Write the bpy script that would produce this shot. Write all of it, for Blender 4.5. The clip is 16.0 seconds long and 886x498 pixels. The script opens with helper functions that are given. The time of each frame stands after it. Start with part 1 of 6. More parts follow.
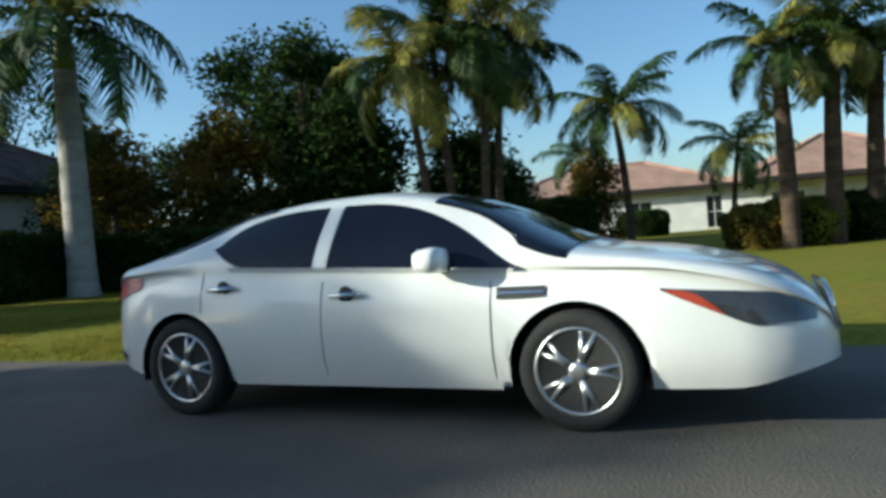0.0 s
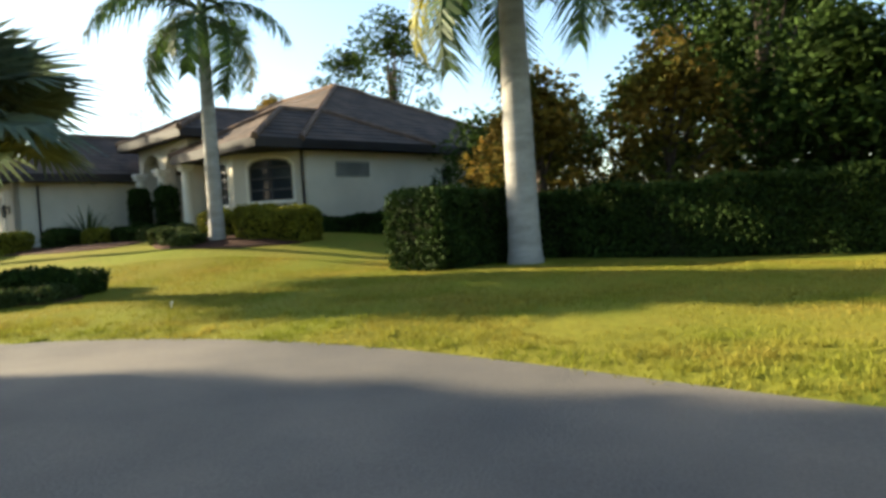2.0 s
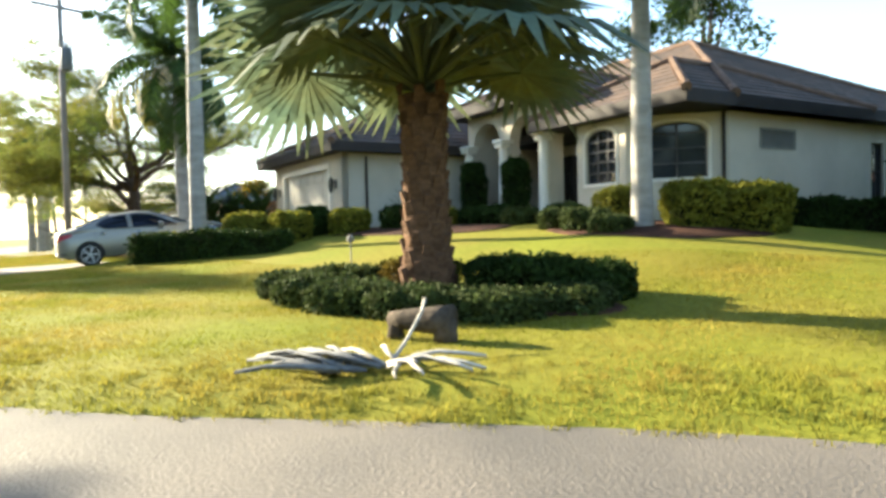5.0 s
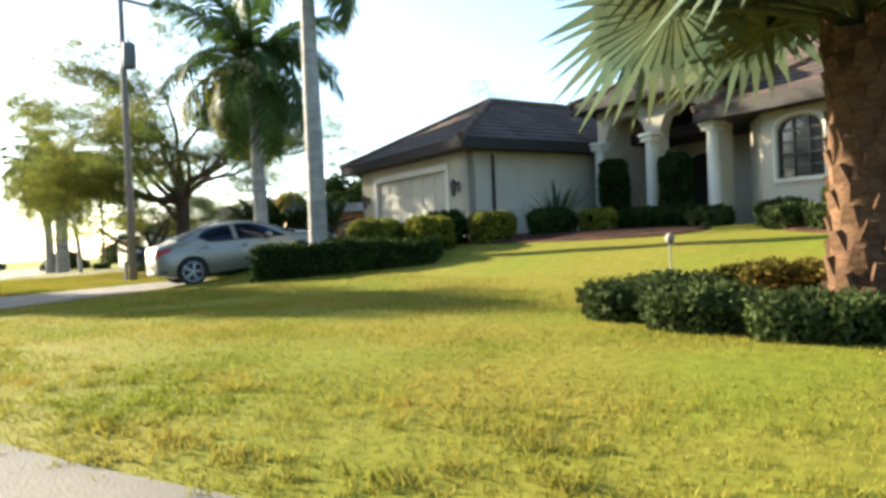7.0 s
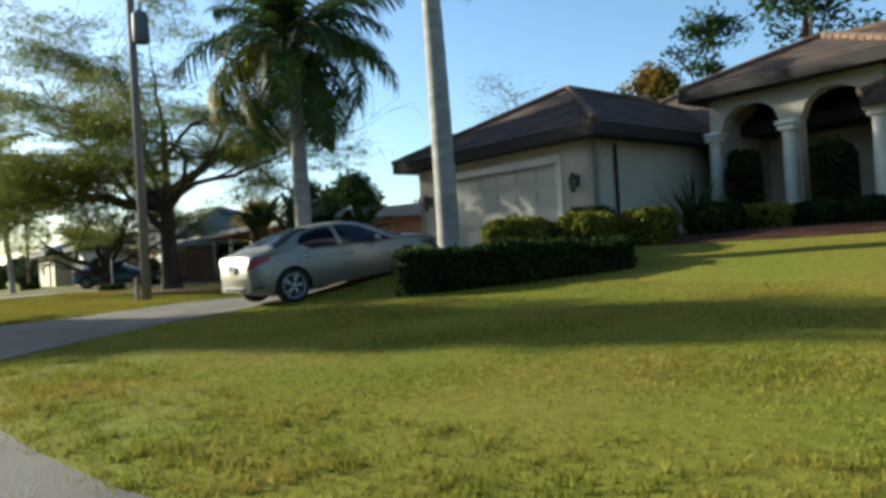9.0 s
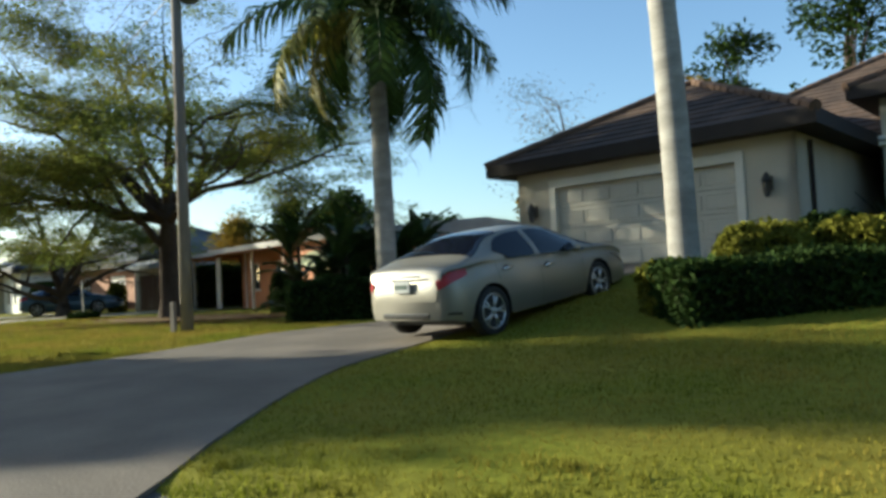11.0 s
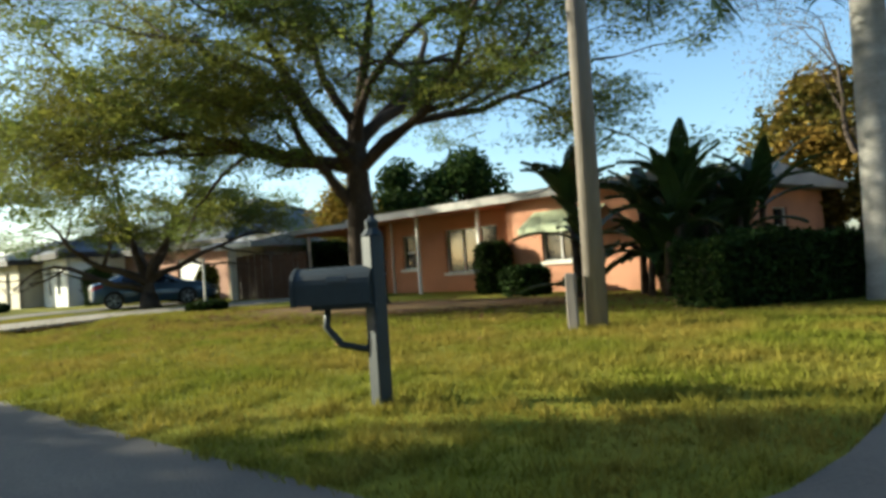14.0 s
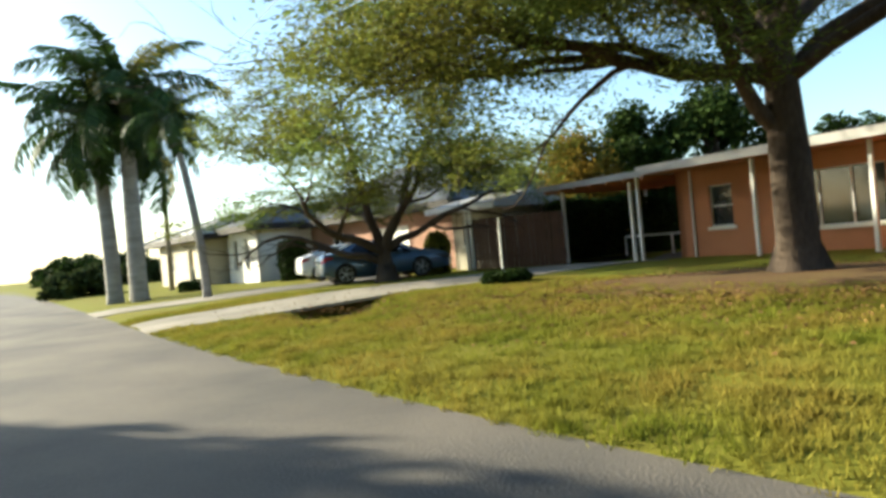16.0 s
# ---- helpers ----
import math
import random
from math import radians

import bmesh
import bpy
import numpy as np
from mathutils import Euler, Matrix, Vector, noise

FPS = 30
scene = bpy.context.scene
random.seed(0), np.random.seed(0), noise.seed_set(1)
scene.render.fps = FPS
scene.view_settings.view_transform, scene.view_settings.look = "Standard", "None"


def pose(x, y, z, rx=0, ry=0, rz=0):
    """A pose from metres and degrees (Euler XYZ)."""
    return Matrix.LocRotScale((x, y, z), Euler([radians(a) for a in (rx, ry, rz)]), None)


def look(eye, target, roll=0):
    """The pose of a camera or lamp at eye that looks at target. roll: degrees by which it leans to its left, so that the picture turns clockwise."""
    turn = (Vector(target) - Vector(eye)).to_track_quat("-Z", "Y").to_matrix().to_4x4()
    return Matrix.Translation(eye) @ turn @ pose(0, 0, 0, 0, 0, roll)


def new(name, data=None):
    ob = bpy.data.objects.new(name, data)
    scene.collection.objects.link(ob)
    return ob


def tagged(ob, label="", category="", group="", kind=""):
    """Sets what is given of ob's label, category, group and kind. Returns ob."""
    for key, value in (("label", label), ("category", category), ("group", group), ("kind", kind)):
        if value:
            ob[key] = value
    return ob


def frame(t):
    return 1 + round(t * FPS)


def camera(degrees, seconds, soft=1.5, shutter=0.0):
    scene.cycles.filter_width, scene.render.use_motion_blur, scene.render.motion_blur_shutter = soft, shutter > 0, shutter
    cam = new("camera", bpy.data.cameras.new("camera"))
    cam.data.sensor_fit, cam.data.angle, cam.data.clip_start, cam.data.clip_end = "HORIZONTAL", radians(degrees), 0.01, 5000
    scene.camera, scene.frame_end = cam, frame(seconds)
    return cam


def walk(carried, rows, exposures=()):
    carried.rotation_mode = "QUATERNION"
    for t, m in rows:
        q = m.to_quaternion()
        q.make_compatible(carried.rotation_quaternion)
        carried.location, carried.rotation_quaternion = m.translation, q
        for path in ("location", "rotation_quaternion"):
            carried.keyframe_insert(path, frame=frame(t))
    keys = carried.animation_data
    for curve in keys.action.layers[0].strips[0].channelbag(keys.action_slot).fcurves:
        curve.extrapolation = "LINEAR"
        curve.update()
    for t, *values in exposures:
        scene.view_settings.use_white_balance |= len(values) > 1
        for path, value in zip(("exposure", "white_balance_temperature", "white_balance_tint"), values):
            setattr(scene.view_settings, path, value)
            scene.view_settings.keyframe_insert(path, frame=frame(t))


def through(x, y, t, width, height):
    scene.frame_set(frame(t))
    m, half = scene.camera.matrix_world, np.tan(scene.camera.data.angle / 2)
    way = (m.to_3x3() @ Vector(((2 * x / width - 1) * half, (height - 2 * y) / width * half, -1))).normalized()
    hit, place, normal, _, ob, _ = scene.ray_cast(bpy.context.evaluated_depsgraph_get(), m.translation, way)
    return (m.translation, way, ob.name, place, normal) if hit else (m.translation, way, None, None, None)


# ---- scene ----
cam = camera(64.4, 16.0, soft=3.4)
PATH = [
    (0, (0.054, -0.19, 1.154), (0.073, 1.81, 1.109), -4.3),
    (0.5, (-0.865, 0.784, 1.17), (-1.126, 2.767, 1.168), -3.5),
    (1, (-1.912, 1.606, 1.175), (-2.37, 3.553, 1.146), -2.7),
    (1.5, (-2.997, 2.483, 1.188), (-3.698, 4.355, 1.136), -3.6),
    (2, (-4.042, 3.313, 1.19), (-4.903, 5.116, 1.119), -3.7),
    (2.5, (-5.45, 3.591, 1.248), (-6.317, 5.392, 1.188), -3.6),
    (3, (-6.776, 3.99, 1.26), (-7.624, 5.801, 1.244), -1.6),
    (3.5, (-8.184, 4.506, 1.26), (-9.104, 6.281, 1.224), -4.2),
    (4, (-9.669, 4.677, 1.264), (-10.715, 6.382, 1.273), -2.5),
    (4.5, (-11.137, 4.819, 1.222), (-12.287, 6.454, 1.149), -2.9),
    (5, (-12.486, 4.771, 1.207), (-13.778, 6.296, 1.148), -1.4),
    (5.2, (-12.992, 4.713, 1.204), (-14.308, 6.219, 1.152), -1.4),
    (7.3, (-18.633, 3.896, 1.126), (-19.878, 5.461, 1.111), -2.8),
    (7.5, (-19.216, 3.782, 1.124), (-20.444, 5.361, 1.091), -3.0),
    (8, (-20.826, 3.601, 1.159), (-21.986, 5.23, 1.118), -2.9),
    (8.5, (-22.456, 3.507, 1.203), (-23.548, 5.183, 1.169), -3.5),
    (9, (-24.2, 3.456, 1.188), (-25.24, 5.164, 1.195), -3.4),
    (9.5, (-25.924, 3.548, 1.209), (-26.89, 5.299, 1.245), -2.6),
    (9.7, (-26.667, 3.542, 1.122), (-27.604, 5.309, 1.171), -1.5),
    (11.8, (-33.133, 5.581, 1.246), (-33.892, 7.43, 1.323), -4.2),
    (12, (-33.907, 5.794, 1.255), (-34.641, 7.654, 1.302), -4.0),
    (12.5, (-35.904, 6.373, 1.277), (-36.704, 8.206, 1.297), -2.9),
    (12.8, (-36.94, 6.68, 1.21), (-37.731, 8.516, 1.242), -3.5),
    (13, (-37.627, 6.882, 1.187), (-38.447, 8.706, 1.189), -2.8),
    (13.5, (-39.394, 7.528, 1.216), (-40.203, 9.358, 1.229), -4.9),
    (14, (-41.087, 7.955, 1.142), (-41.89, 9.786, 1.187), -3.8),
    (14.5, (-42.937, 7.879, 1.026), (-43.722, 9.718, 1.096), -2.8),
    (15, (-44.706, 8.261, 1.259), (-45.519, 10.088, 1.283), -2.3),
    (15.2, (-45.566, 8.415, 1.237), (-46.393, 10.236, 1.253), -2.7),
    (15.5, (-46.71, 8.896, 1.222), (-47.562, 10.704, 1.17), -2.6),
    (16, (-48.709, 9.376, 1.333), (-49.756, 11.08, 1.316), -5.4),
]
EXPOSURES = [(0.0, 0.80, 5200, -2), (1.0, 0.85, 5200, -3), (1.5, 1.5, 6100, 2), (2.0, 2.1, 6500, 4), (3.0, 2.55, 6650, 5), (4.0, 2.75, 6400, 5), (5.0, 2.75, 6200, 4), (7.5, 2.1, 5850, 4), (8.5, 1.35, 5500, 1), (9.5, 1.3, 5500, 0), (12.0, 1.3, 5700, -3), (13.0, 1.35, 5600, -4), (14.0, 1.55, 5700, -2), (15.0, 1.75, 5750, -1), (16.0, 1.85, 5900, 0)]
walk(cam, [(t, look(eye, target, roll)) for t, eye, target, roll in PATH], EXPOSURES)

SUN_AZ, SUN_EL = 188.0, 19.0   # degrees: the sun's bearing counted from +x towards +y, and its height
sun_data = bpy.data.lights.new("sun", "SUN")
sun_data.energy, sun_data.angle, sun_data.color = 5.0, radians(0.6), (1.0, 0.84, 0.60)
sun = new("sun", sun_data)
sun_way = Vector((math.cos(radians(SUN_AZ)) * math.cos(radians(SUN_EL)), math.sin(radians(SUN_AZ)) * math.cos(radians(SUN_EL)), math.sin(radians(SUN_EL))))
sun.rotation_euler = sun_way.to_track_quat("Z", "Y").to_euler()
world = bpy.data.worlds.new("sky")
scene.world = world
world.use_nodes = True
wn = world.node_tree.nodes
sky = wn.new("ShaderNodeTexSky")
sky.sky_type, sky.sun_disc = "NISHITA", False
sky.sun_elevation, sky.sun_rotation = radians(SUN_EL), radians(90.0 - SUN_AZ)
sky.air_density, sky.dust_density, sky.ozone_density = 1.0, 1.2, 1.3
wn["Background"].inputs["Strength"].default_value = 0.090
world.node_tree.links.new(sky.outputs["Color"], wn["Background"].inputs["Color"])

# ---- materials ----
def mat(name, base, rough=0.7, vary=0.25, scale=3.0, fine=40.0, bump=0.2, metal=0.0, second=None, coat=0.0, spec=0.5, island=0.0, through=0.0, stretch=None, dist=0.02):
    """A surface with two scales of variation in its colour, and a fine relief."""
    m = bpy.data.materials.new(name)
    m.use_nodes = True
    nt = m.node_tree
    n, l = nt.nodes, nt.links
    b = n["Principled BSDF"]
    b.inputs["Roughness"].default_value, b.inputs["Metallic"].default_value = rough, metal
    b.inputs["Coat Weight"].default_value, b.inputs["Specular IOR Level"].default_value = coat, spec
    tc = n.new("ShaderNodeTexCoord")
    co = tc.outputs["Object"]
    if stretch:
        mp = n.new("ShaderNodeMapping")
        mp.inputs["Scale"].default_value = stretch
        l.new(co, mp.inputs["Vector"])
        co = mp.outputs["Vector"]
    big, small = n.new("ShaderNodeTexNoise"), n.new("ShaderNodeTexNoise")
    big.inputs["Scale"].default_value, small.inputs["Scale"].default_value = scale, fine
    big.inputs["Detail"].default_value = small.inputs["Detail"].default_value = 4
    l.new(co, big.inputs["Vector"]), l.new(co, small.inputs["Vector"])
    ramp = n.new("ShaderNodeMix")
    ramp.data_type = "RGBA"
    dark = second or tuple(c * (1 - vary) for c in base)
    ramp.inputs["A"].default_value, ramp.inputs["B"].default_value = (*dark, 1), (*[min(1, c * (1 + 0.6 * vary)) for c in base], 1)
    mr = n.new("ShaderNodeMapRange")
    mr.inputs["From Min"].default_value, mr.inputs["From Max"].default_value = 0.36, 0.64
    l.new(big.outputs["Fac"], mr.inputs["Value"]), l.new(mr.outputs["Result"], ramp.inputs["Factor"])
    mul = n.new("ShaderNodeMix")
    mul.data_type, mul.blend_type = "RGBA", "MULTIPLY"
    mul.inputs["Factor"].default_value = 1.0
    mr2 = n.new("ShaderNodeMapRange")
    mr2.inputs["From Min"].default_value, mr2.inputs["From Max"].default_value = 0.3, 0.7
    mr2.inputs["To Min"].default_value, mr2.inputs["To Max"].default_value = 1 - vary, 1.0
    l.new(small.outputs["Fac"], mr2.inputs["Value"])
    l.new(ramp.outputs["Result"], mul.inputs["A"]), l.new(mr2.outputs["Result"], mul.inputs["B"])
    last = mul.outputs["Result"]
    if island:
        geo, mr3, m3 = n.new("ShaderNodeNewGeometry"), n.new("ShaderNodeMapRange"), n.new("ShaderNodeMix")
        mr3.inputs["To Min"].default_value, mr3.inputs["To Max"].default_value = 1 - island, 1 + island
        m3.data_type, m3.blend_type = "RGBA", "MULTIPLY"
        m3.inputs["Factor"].default_value = 1.0
        l.new(geo.outputs["Random Per Island"], mr3.inputs["Value"])
        l.new(last, m3.inputs["A"]), l.new(mr3.outputs["Result"], m3.inputs["B"])
        last = m3.outputs["Result"]
    l.new(last, b.inputs["Base Color"])
    if bump:
        bp = n.new("ShaderNodeBump")
        bp.inputs["Strength"].default_value, bp.inputs["Distance"].default_value = bump, dist
        l.new(small.outputs["Fac"], bp.inputs["Height"]), l.new(bp.outputs["Normal"], b.inputs["Normal"])
    if through:
        tr, mx = n.new("ShaderNodeBsdfTranslucent"), n.new("ShaderNodeMixShader")
        mx.inputs["Fac"].default_value = through
        l.new(last, tr.inputs["Color"])
        l.new(b.outputs["BSDF"], mx.inputs[1]), l.new(tr.outputs["BSDF"], mx.inputs[2])
        l.new(mx.outputs["Shader"], n["Material Output"].inputs["Surface"])
    return m


def glow(name, colour, strength):
    m = bpy.data.materials.new(name)
    m.use_nodes = True
    b = m.node_tree.nodes["Principled BSDF"]
    b.inputs["Base Color"].default_value = b.inputs["Emission Color"].default_value = (*colour, 1)
    b.inputs["Emission Strength"].default_value = strength
    return m


M_GRASS = mat("lawn", (0.145, 0.155, 0.018), 0.9, 0.30, 0.45, 9.0, 0.6, second=(0.205, 0.180, 0.028), spec=0.05)
M_BLADE = mat("grass_blade", (0.165, 0.180, 0.020), 0.8, 0.35, 0.7, 6.0, 0.0, second=(0.310, 0.245, 0.045), spec=0.08, island=0.22, through=0.35)
M_DRY = mat("dry_leaves", (0.22, 0.12, 0.05), 0.9, 0.4, 2.0, 20.0, 0.0, spec=0.1, island=0.4)
M_ROAD = mat("asphalt", (0.150, 0.128, 0.104), 0.85, 0.26, 0.42, 45.0, 0.5, second=(0.098, 0.088, 0.078), spec=0.25)
M_DRIVE = mat("driveway_concrete", (0.150, 0.126, 0.104), 0.85, 0.2, 0.8, 40.0, 0.3, spec=0.25)
M_SAND = mat("sandy_concrete", (0.30, 0.265, 0.215), 0.9, 0.2, 0.7, 30.0, 0.3, spec=0.2)
M_SOIL = mat("mulch", (0.075, 0.035, 0.022), 0.95, 0.4, 2.0, 25.0, 0.8, spec=0.1)
M_EARTH = mat("bare_brown_earth", (0.120, 0.066, 0.038), 0.95, 0.35, 0.9, 18.0, 0.8, second=(0.17, 0.115, 0.050), spec=0.08)
M_STUCCO = mat("cream_stucco", (0.52, 0.47, 0.37), 0.9, 0.10, 0.7, 45.0, 0.35, spec=0.2)
M_TRIM = mat("white_trim", (0.72, 0.68, 0.58), 0.7, 0.08, 1.0, 30.0, 0.1)
M_ROOF = mat("brown_roof_tile", (0.092, 0.062, 0.047), 0.85, 0.35, 1.3, 7.0, 0.8, second=(0.060, 0.043, 0.036), spec=0.2)
M_RIDGE = mat("ridge_tile", (0.15, 0.095, 0.065), 0.85, 0.25, 2.0, 15.0, 0.4, spec=0.2)
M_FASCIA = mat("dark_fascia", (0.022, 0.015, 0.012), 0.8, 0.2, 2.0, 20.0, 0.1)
M_GLASS = mat("dark_window_glass", (0.020, 0.024, 0.030), 0.06, 0.1, 1.0, 5.0, 0.0, spec=0.7)
M_FRAME = mat("dark_window_frame", (0.045, 0.040, 0.036), 0.5, 0.15, 3.0, 30.0, 0.1)
M_GDOOR = mat("garage_door_paint", (0.54, 0.50, 0.41), 0.6, 0.08, 1.0, 20.0, 0.1)
M_ORANGE = mat("orange_stucco", (0.46, 0.200, 0.100), 0.9, 0.12, 0.8, 40.0, 0.35, spec=0.2)
M_PINK = mat("salmon_stucco", (0.50, 0.25, 0.155), 0.9, 0.12, 0.8, 40.0, 0.35, spec=0.2)
M_TAN = mat("dull_tan_stucco", (0.36, 0.21, 0.15), 0.9, 0.15, 0.8, 40.0, 0.3, spec=0.2)
M_WHITEROOF = mat("pale_flat_roof", (0.42, 0.40, 0.38), 0.8, 0.15, 1.0, 20.0, 0.3)
M_WHITE = mat("white_paint", (0.74, 0.72, 0.68), 0.6, 0.08, 1.0, 20.0, 0.1)
M_WOODFENCE = mat("brown_fence_wood", (0.125, 0.062, 0.036), 0.85, 0.35, 2.0, 25.0, 0.4, stretch=(1, 1, 0.15))
M_BLUEROOF = mat("slate_blue_roof", (0.075, 0.085, 0.105), 0.8, 0.25, 1.0, 12.0, 0.5)
M_AWNING = mat("pale_green_awning", (0.42, 0.47, 0.30), 0.7, 0.15, 2.0, 20.0, 0.1)
M_SHUTTER = mat("grey_louvre_paint", (0.22, 0.215, 0.185), 0.7, 0.15, 2.0, 20.0, 0.1)
M_PALMBARK = mat("rough_palm_bark", (0.105, 0.075, 0.052), 0.95, 0.35, 2.0, 16.0, 0.8, stretch=(1, 1, 3.0), spec=0.1)
M_ROYAL = mat("royal_palm_trunk", (0.34, 0.32, 0.29), 0.85, 0.22, 1.5, 18.0, 0.3, stretch=(1, 1, 3.0), spec=0.2)
M_BOOT = mat("palm_boots", (0.15, 0.085, 0.050), 0.95, 0.4, 2.0, 14.0, 0.9, stretch=(1, 1, 2.5), spec=0.1)
M_SHAFT = mat("green_crownshaft", (0.16, 0.20, 0.055), 0.5, 0.2, 1.0, 12.0, 0.1)
M_FROND = mat("palm_frond", (0.046, 0.082, 0.016), 0.6, 0.3, 0.8, 6.0, 0.0, second=(0.032, 0.056, 0.013), spec=0.25, island=0.35, through=0.32)
M_FRONDY = mat("yellowing_frond", (0.26, 0.24, 0.038), 0.6, 0.3, 0.8, 6.0, 0.0, island=0.35, through=0.3)
M_SILVER = mat("silver_fan_leaf", (0.078, 0.118, 0.082), 0.65, 0.25, 0.6, 8.0, 0.0, second=(0.150, 0.148, 0.052), island=0.3, through=0.32)
M_BARK = mat("grey_brown_bark", (0.090, 0.068, 0.052), 0.95, 0.35, 1.5, 16.0, 0.8, stretch=(1, 1, 0.4), spec=0.1)
M_LEAF = mat("dark_green_leaf", (0.034, 0.058, 0.012), 0.75, 0.3, 0.6, 5.0, 0.0, spec=0.05, island=0.45, through=0.2)
M_LEAFY = mat("feathery_green_leaf", (0.092, 0.128, 0.028), 0.75, 0.3, 0.5, 5.0, 0.0, second=(0.165, 0.158, 0.026), spec=0.12, island=0.45, through=0.55)
M_LEAFO = mat("rusty_leaf", (0.185, 0.115, 0.022), 0.75, 0.3, 0.6, 5.0, 0.0, second=(0.06, 0.075, 0.014), spec=0.05, island=0.4, through=0.25)
M_GOLD = mat("golden_leaf", (0.27, 0.165, 0.022), 0.75, 0.3, 0.9, 6.0, 0.0, second=(0.10, 0.105, 0.018), spec=0.06, island=0.4, through=0.35)
M_HEDGE = mat("hedge_leaf", (0.030, 0.052, 0.012), 0.75, 0.3, 1.0, 7.0, 0.0, spec=0.05, island=0.4, through=0.15)
M_HEDGEY = mat("yellow_green_shrub_leaf", (0.190, 0.190, 0.026), 0.8, 0.3, 1.0, 7.0, 0.0, spec=0.08, island=0.4, through=0.3)
M_HEDGEG = mat("grey_green_shrub_leaf", (0.058, 0.078, 0.024), 0.85, 0.3, 1.0, 7.0, 0.0, spec=0.08, island=0.4, through=0.2)
# near-black filler for shrubs and hedges: the shade between leaves put into its colour
M_CORE = mat("shaded_shrub_core", (0.018, 0.022, 0.009), 0.95, 0.4, 2.0, 12.0, 0.6, spec=0.05)
M_BANANA = mat("banana_leaf", (0.045, 0.075, 0.018), 0.45, 0.25, 0.8, 6.0, 0.0, island=0.3, through=0.2)
M_POLE = mat("weathered_pole_wood", (0.27, 0.235, 0.20), 0.9, 0.25, 1.5, 20.0, 0.4, stretch=(1, 1, 0.1), spec=0.15)
M_GREYMETAL = mat("grey_painted_metal", (0.13, 0.135, 0.14), 0.65, 0.15, 2.0, 20.0, 0.05)
M_WIRE = mat("black_cable", (0.02, 0.02, 0.02), 0.6, 0.1, 2.0, 20.0, 0.0)
M_MAIL = mat("green_black_mailbox_paint", (0.018, 0.026, 0.030), 0.55, 0.2, 3.0, 25.0, 0.1)
M_LOG = mat("cut_palm_log", (0.085, 0.068, 0.052), 0.95, 0.35, 4.0, 25.0, 0.8, spec=0.1)
M_STONE = mat("pale_stone", (0.30, 0.28, 0.25), 0.9, 0.25, 4.0, 25.0, 0.5)
M_CARWHITE = mat("white_car_paint", (0.78, 0.78, 0.76), 0.28, 0.03, 1.0, 30.0, 0.0, coat=0.8)
M_CARSILVER = mat("champagne_car_paint", (0.25, 0.235, 0.20), 0.42, 0.04, 1.0, 30.0, 0.0, metal=0.5, coat=0.25)
M_CARBLUE = mat("blue_grey_car_paint", (0.055, 0.105, 0.185), 0.30, 0.05, 1.0, 30.0, 0.0, metal=0.4, coat=0.8)
M_TINT = mat("tinted_car_glass", (0.006, 0.008, 0.016), 0.05, 0.05, 1.0, 5.0, 0.0, spec=0.30)
M_TYRE = mat("tyre_rubber", (0.018, 0.018, 0.018), 0.85, 0.2, 4.0, 30.0, 0.2)
M_RIM = mat("alloy_rim", (0.55, 0.56, 0.57), 0.3, 0.08, 4.0, 30.0, 0.0, metal=0.9)
M_BLACK = mat("black_plastic", (0.015, 0.015, 0.016), 0.55, 0.1, 4.0, 30.0, 0.05)
M_CHROME = mat("chrome", (0.75, 0.75, 0.76), 0.12, 0.03, 4.0, 30.0, 0.0, metal=1.0)
M_REDLENS = mat("red_lamp_lens", (0.34, 0.012, 0.018), 0.35, 0.1, 4.0, 30.0, 0.0, coat=0.1)
M_CLEAR = mat("headlamp_lens", (0.055, 0.058, 0.065), 0.10, 0.2, 6.0, 30.0, 0.0, coat=0.8)
M_AMBER = mat("amber_marker_lens", (0.42, 0.06, 0.025), 0.2, 0.1, 6.0, 30.0, 0.0)
M_PLATE = mat("plate_white", (0.62, 0.63, 0.62), 0.5, 0.05, 6.0, 30.0, 0.0)
M_BAR = mat("faded_lettering", (0.10, 0.14, 0.12), 0.6, 0.05, 6.0, 30.0, 0.0)


# ---- mesh helpers ----
def mesh_from(name, verts, faces, material, smooth=False):
    me = bpy.data.meshes.new(name)
    me.from_pydata([tuple(map(float, v)) for v in verts], [], [tuple(map(int, f)) for f in faces])
    me.materials.append(material)
    if smooth:
        me.polygons.foreach_set("use_smooth", [True] * len(me.polygons))
    me.update()
    return me


def part(name, me, parent=None, label="", m=None):
    """Links a mesh as one object, under a thing or a part where one is given."""
    ob = new(name, me)
    if parent is not None:
        ob.parent = parent
    if m is not None:
        ob.matrix_basis = m
    if label:
        tagged(ob, label)
    return ob


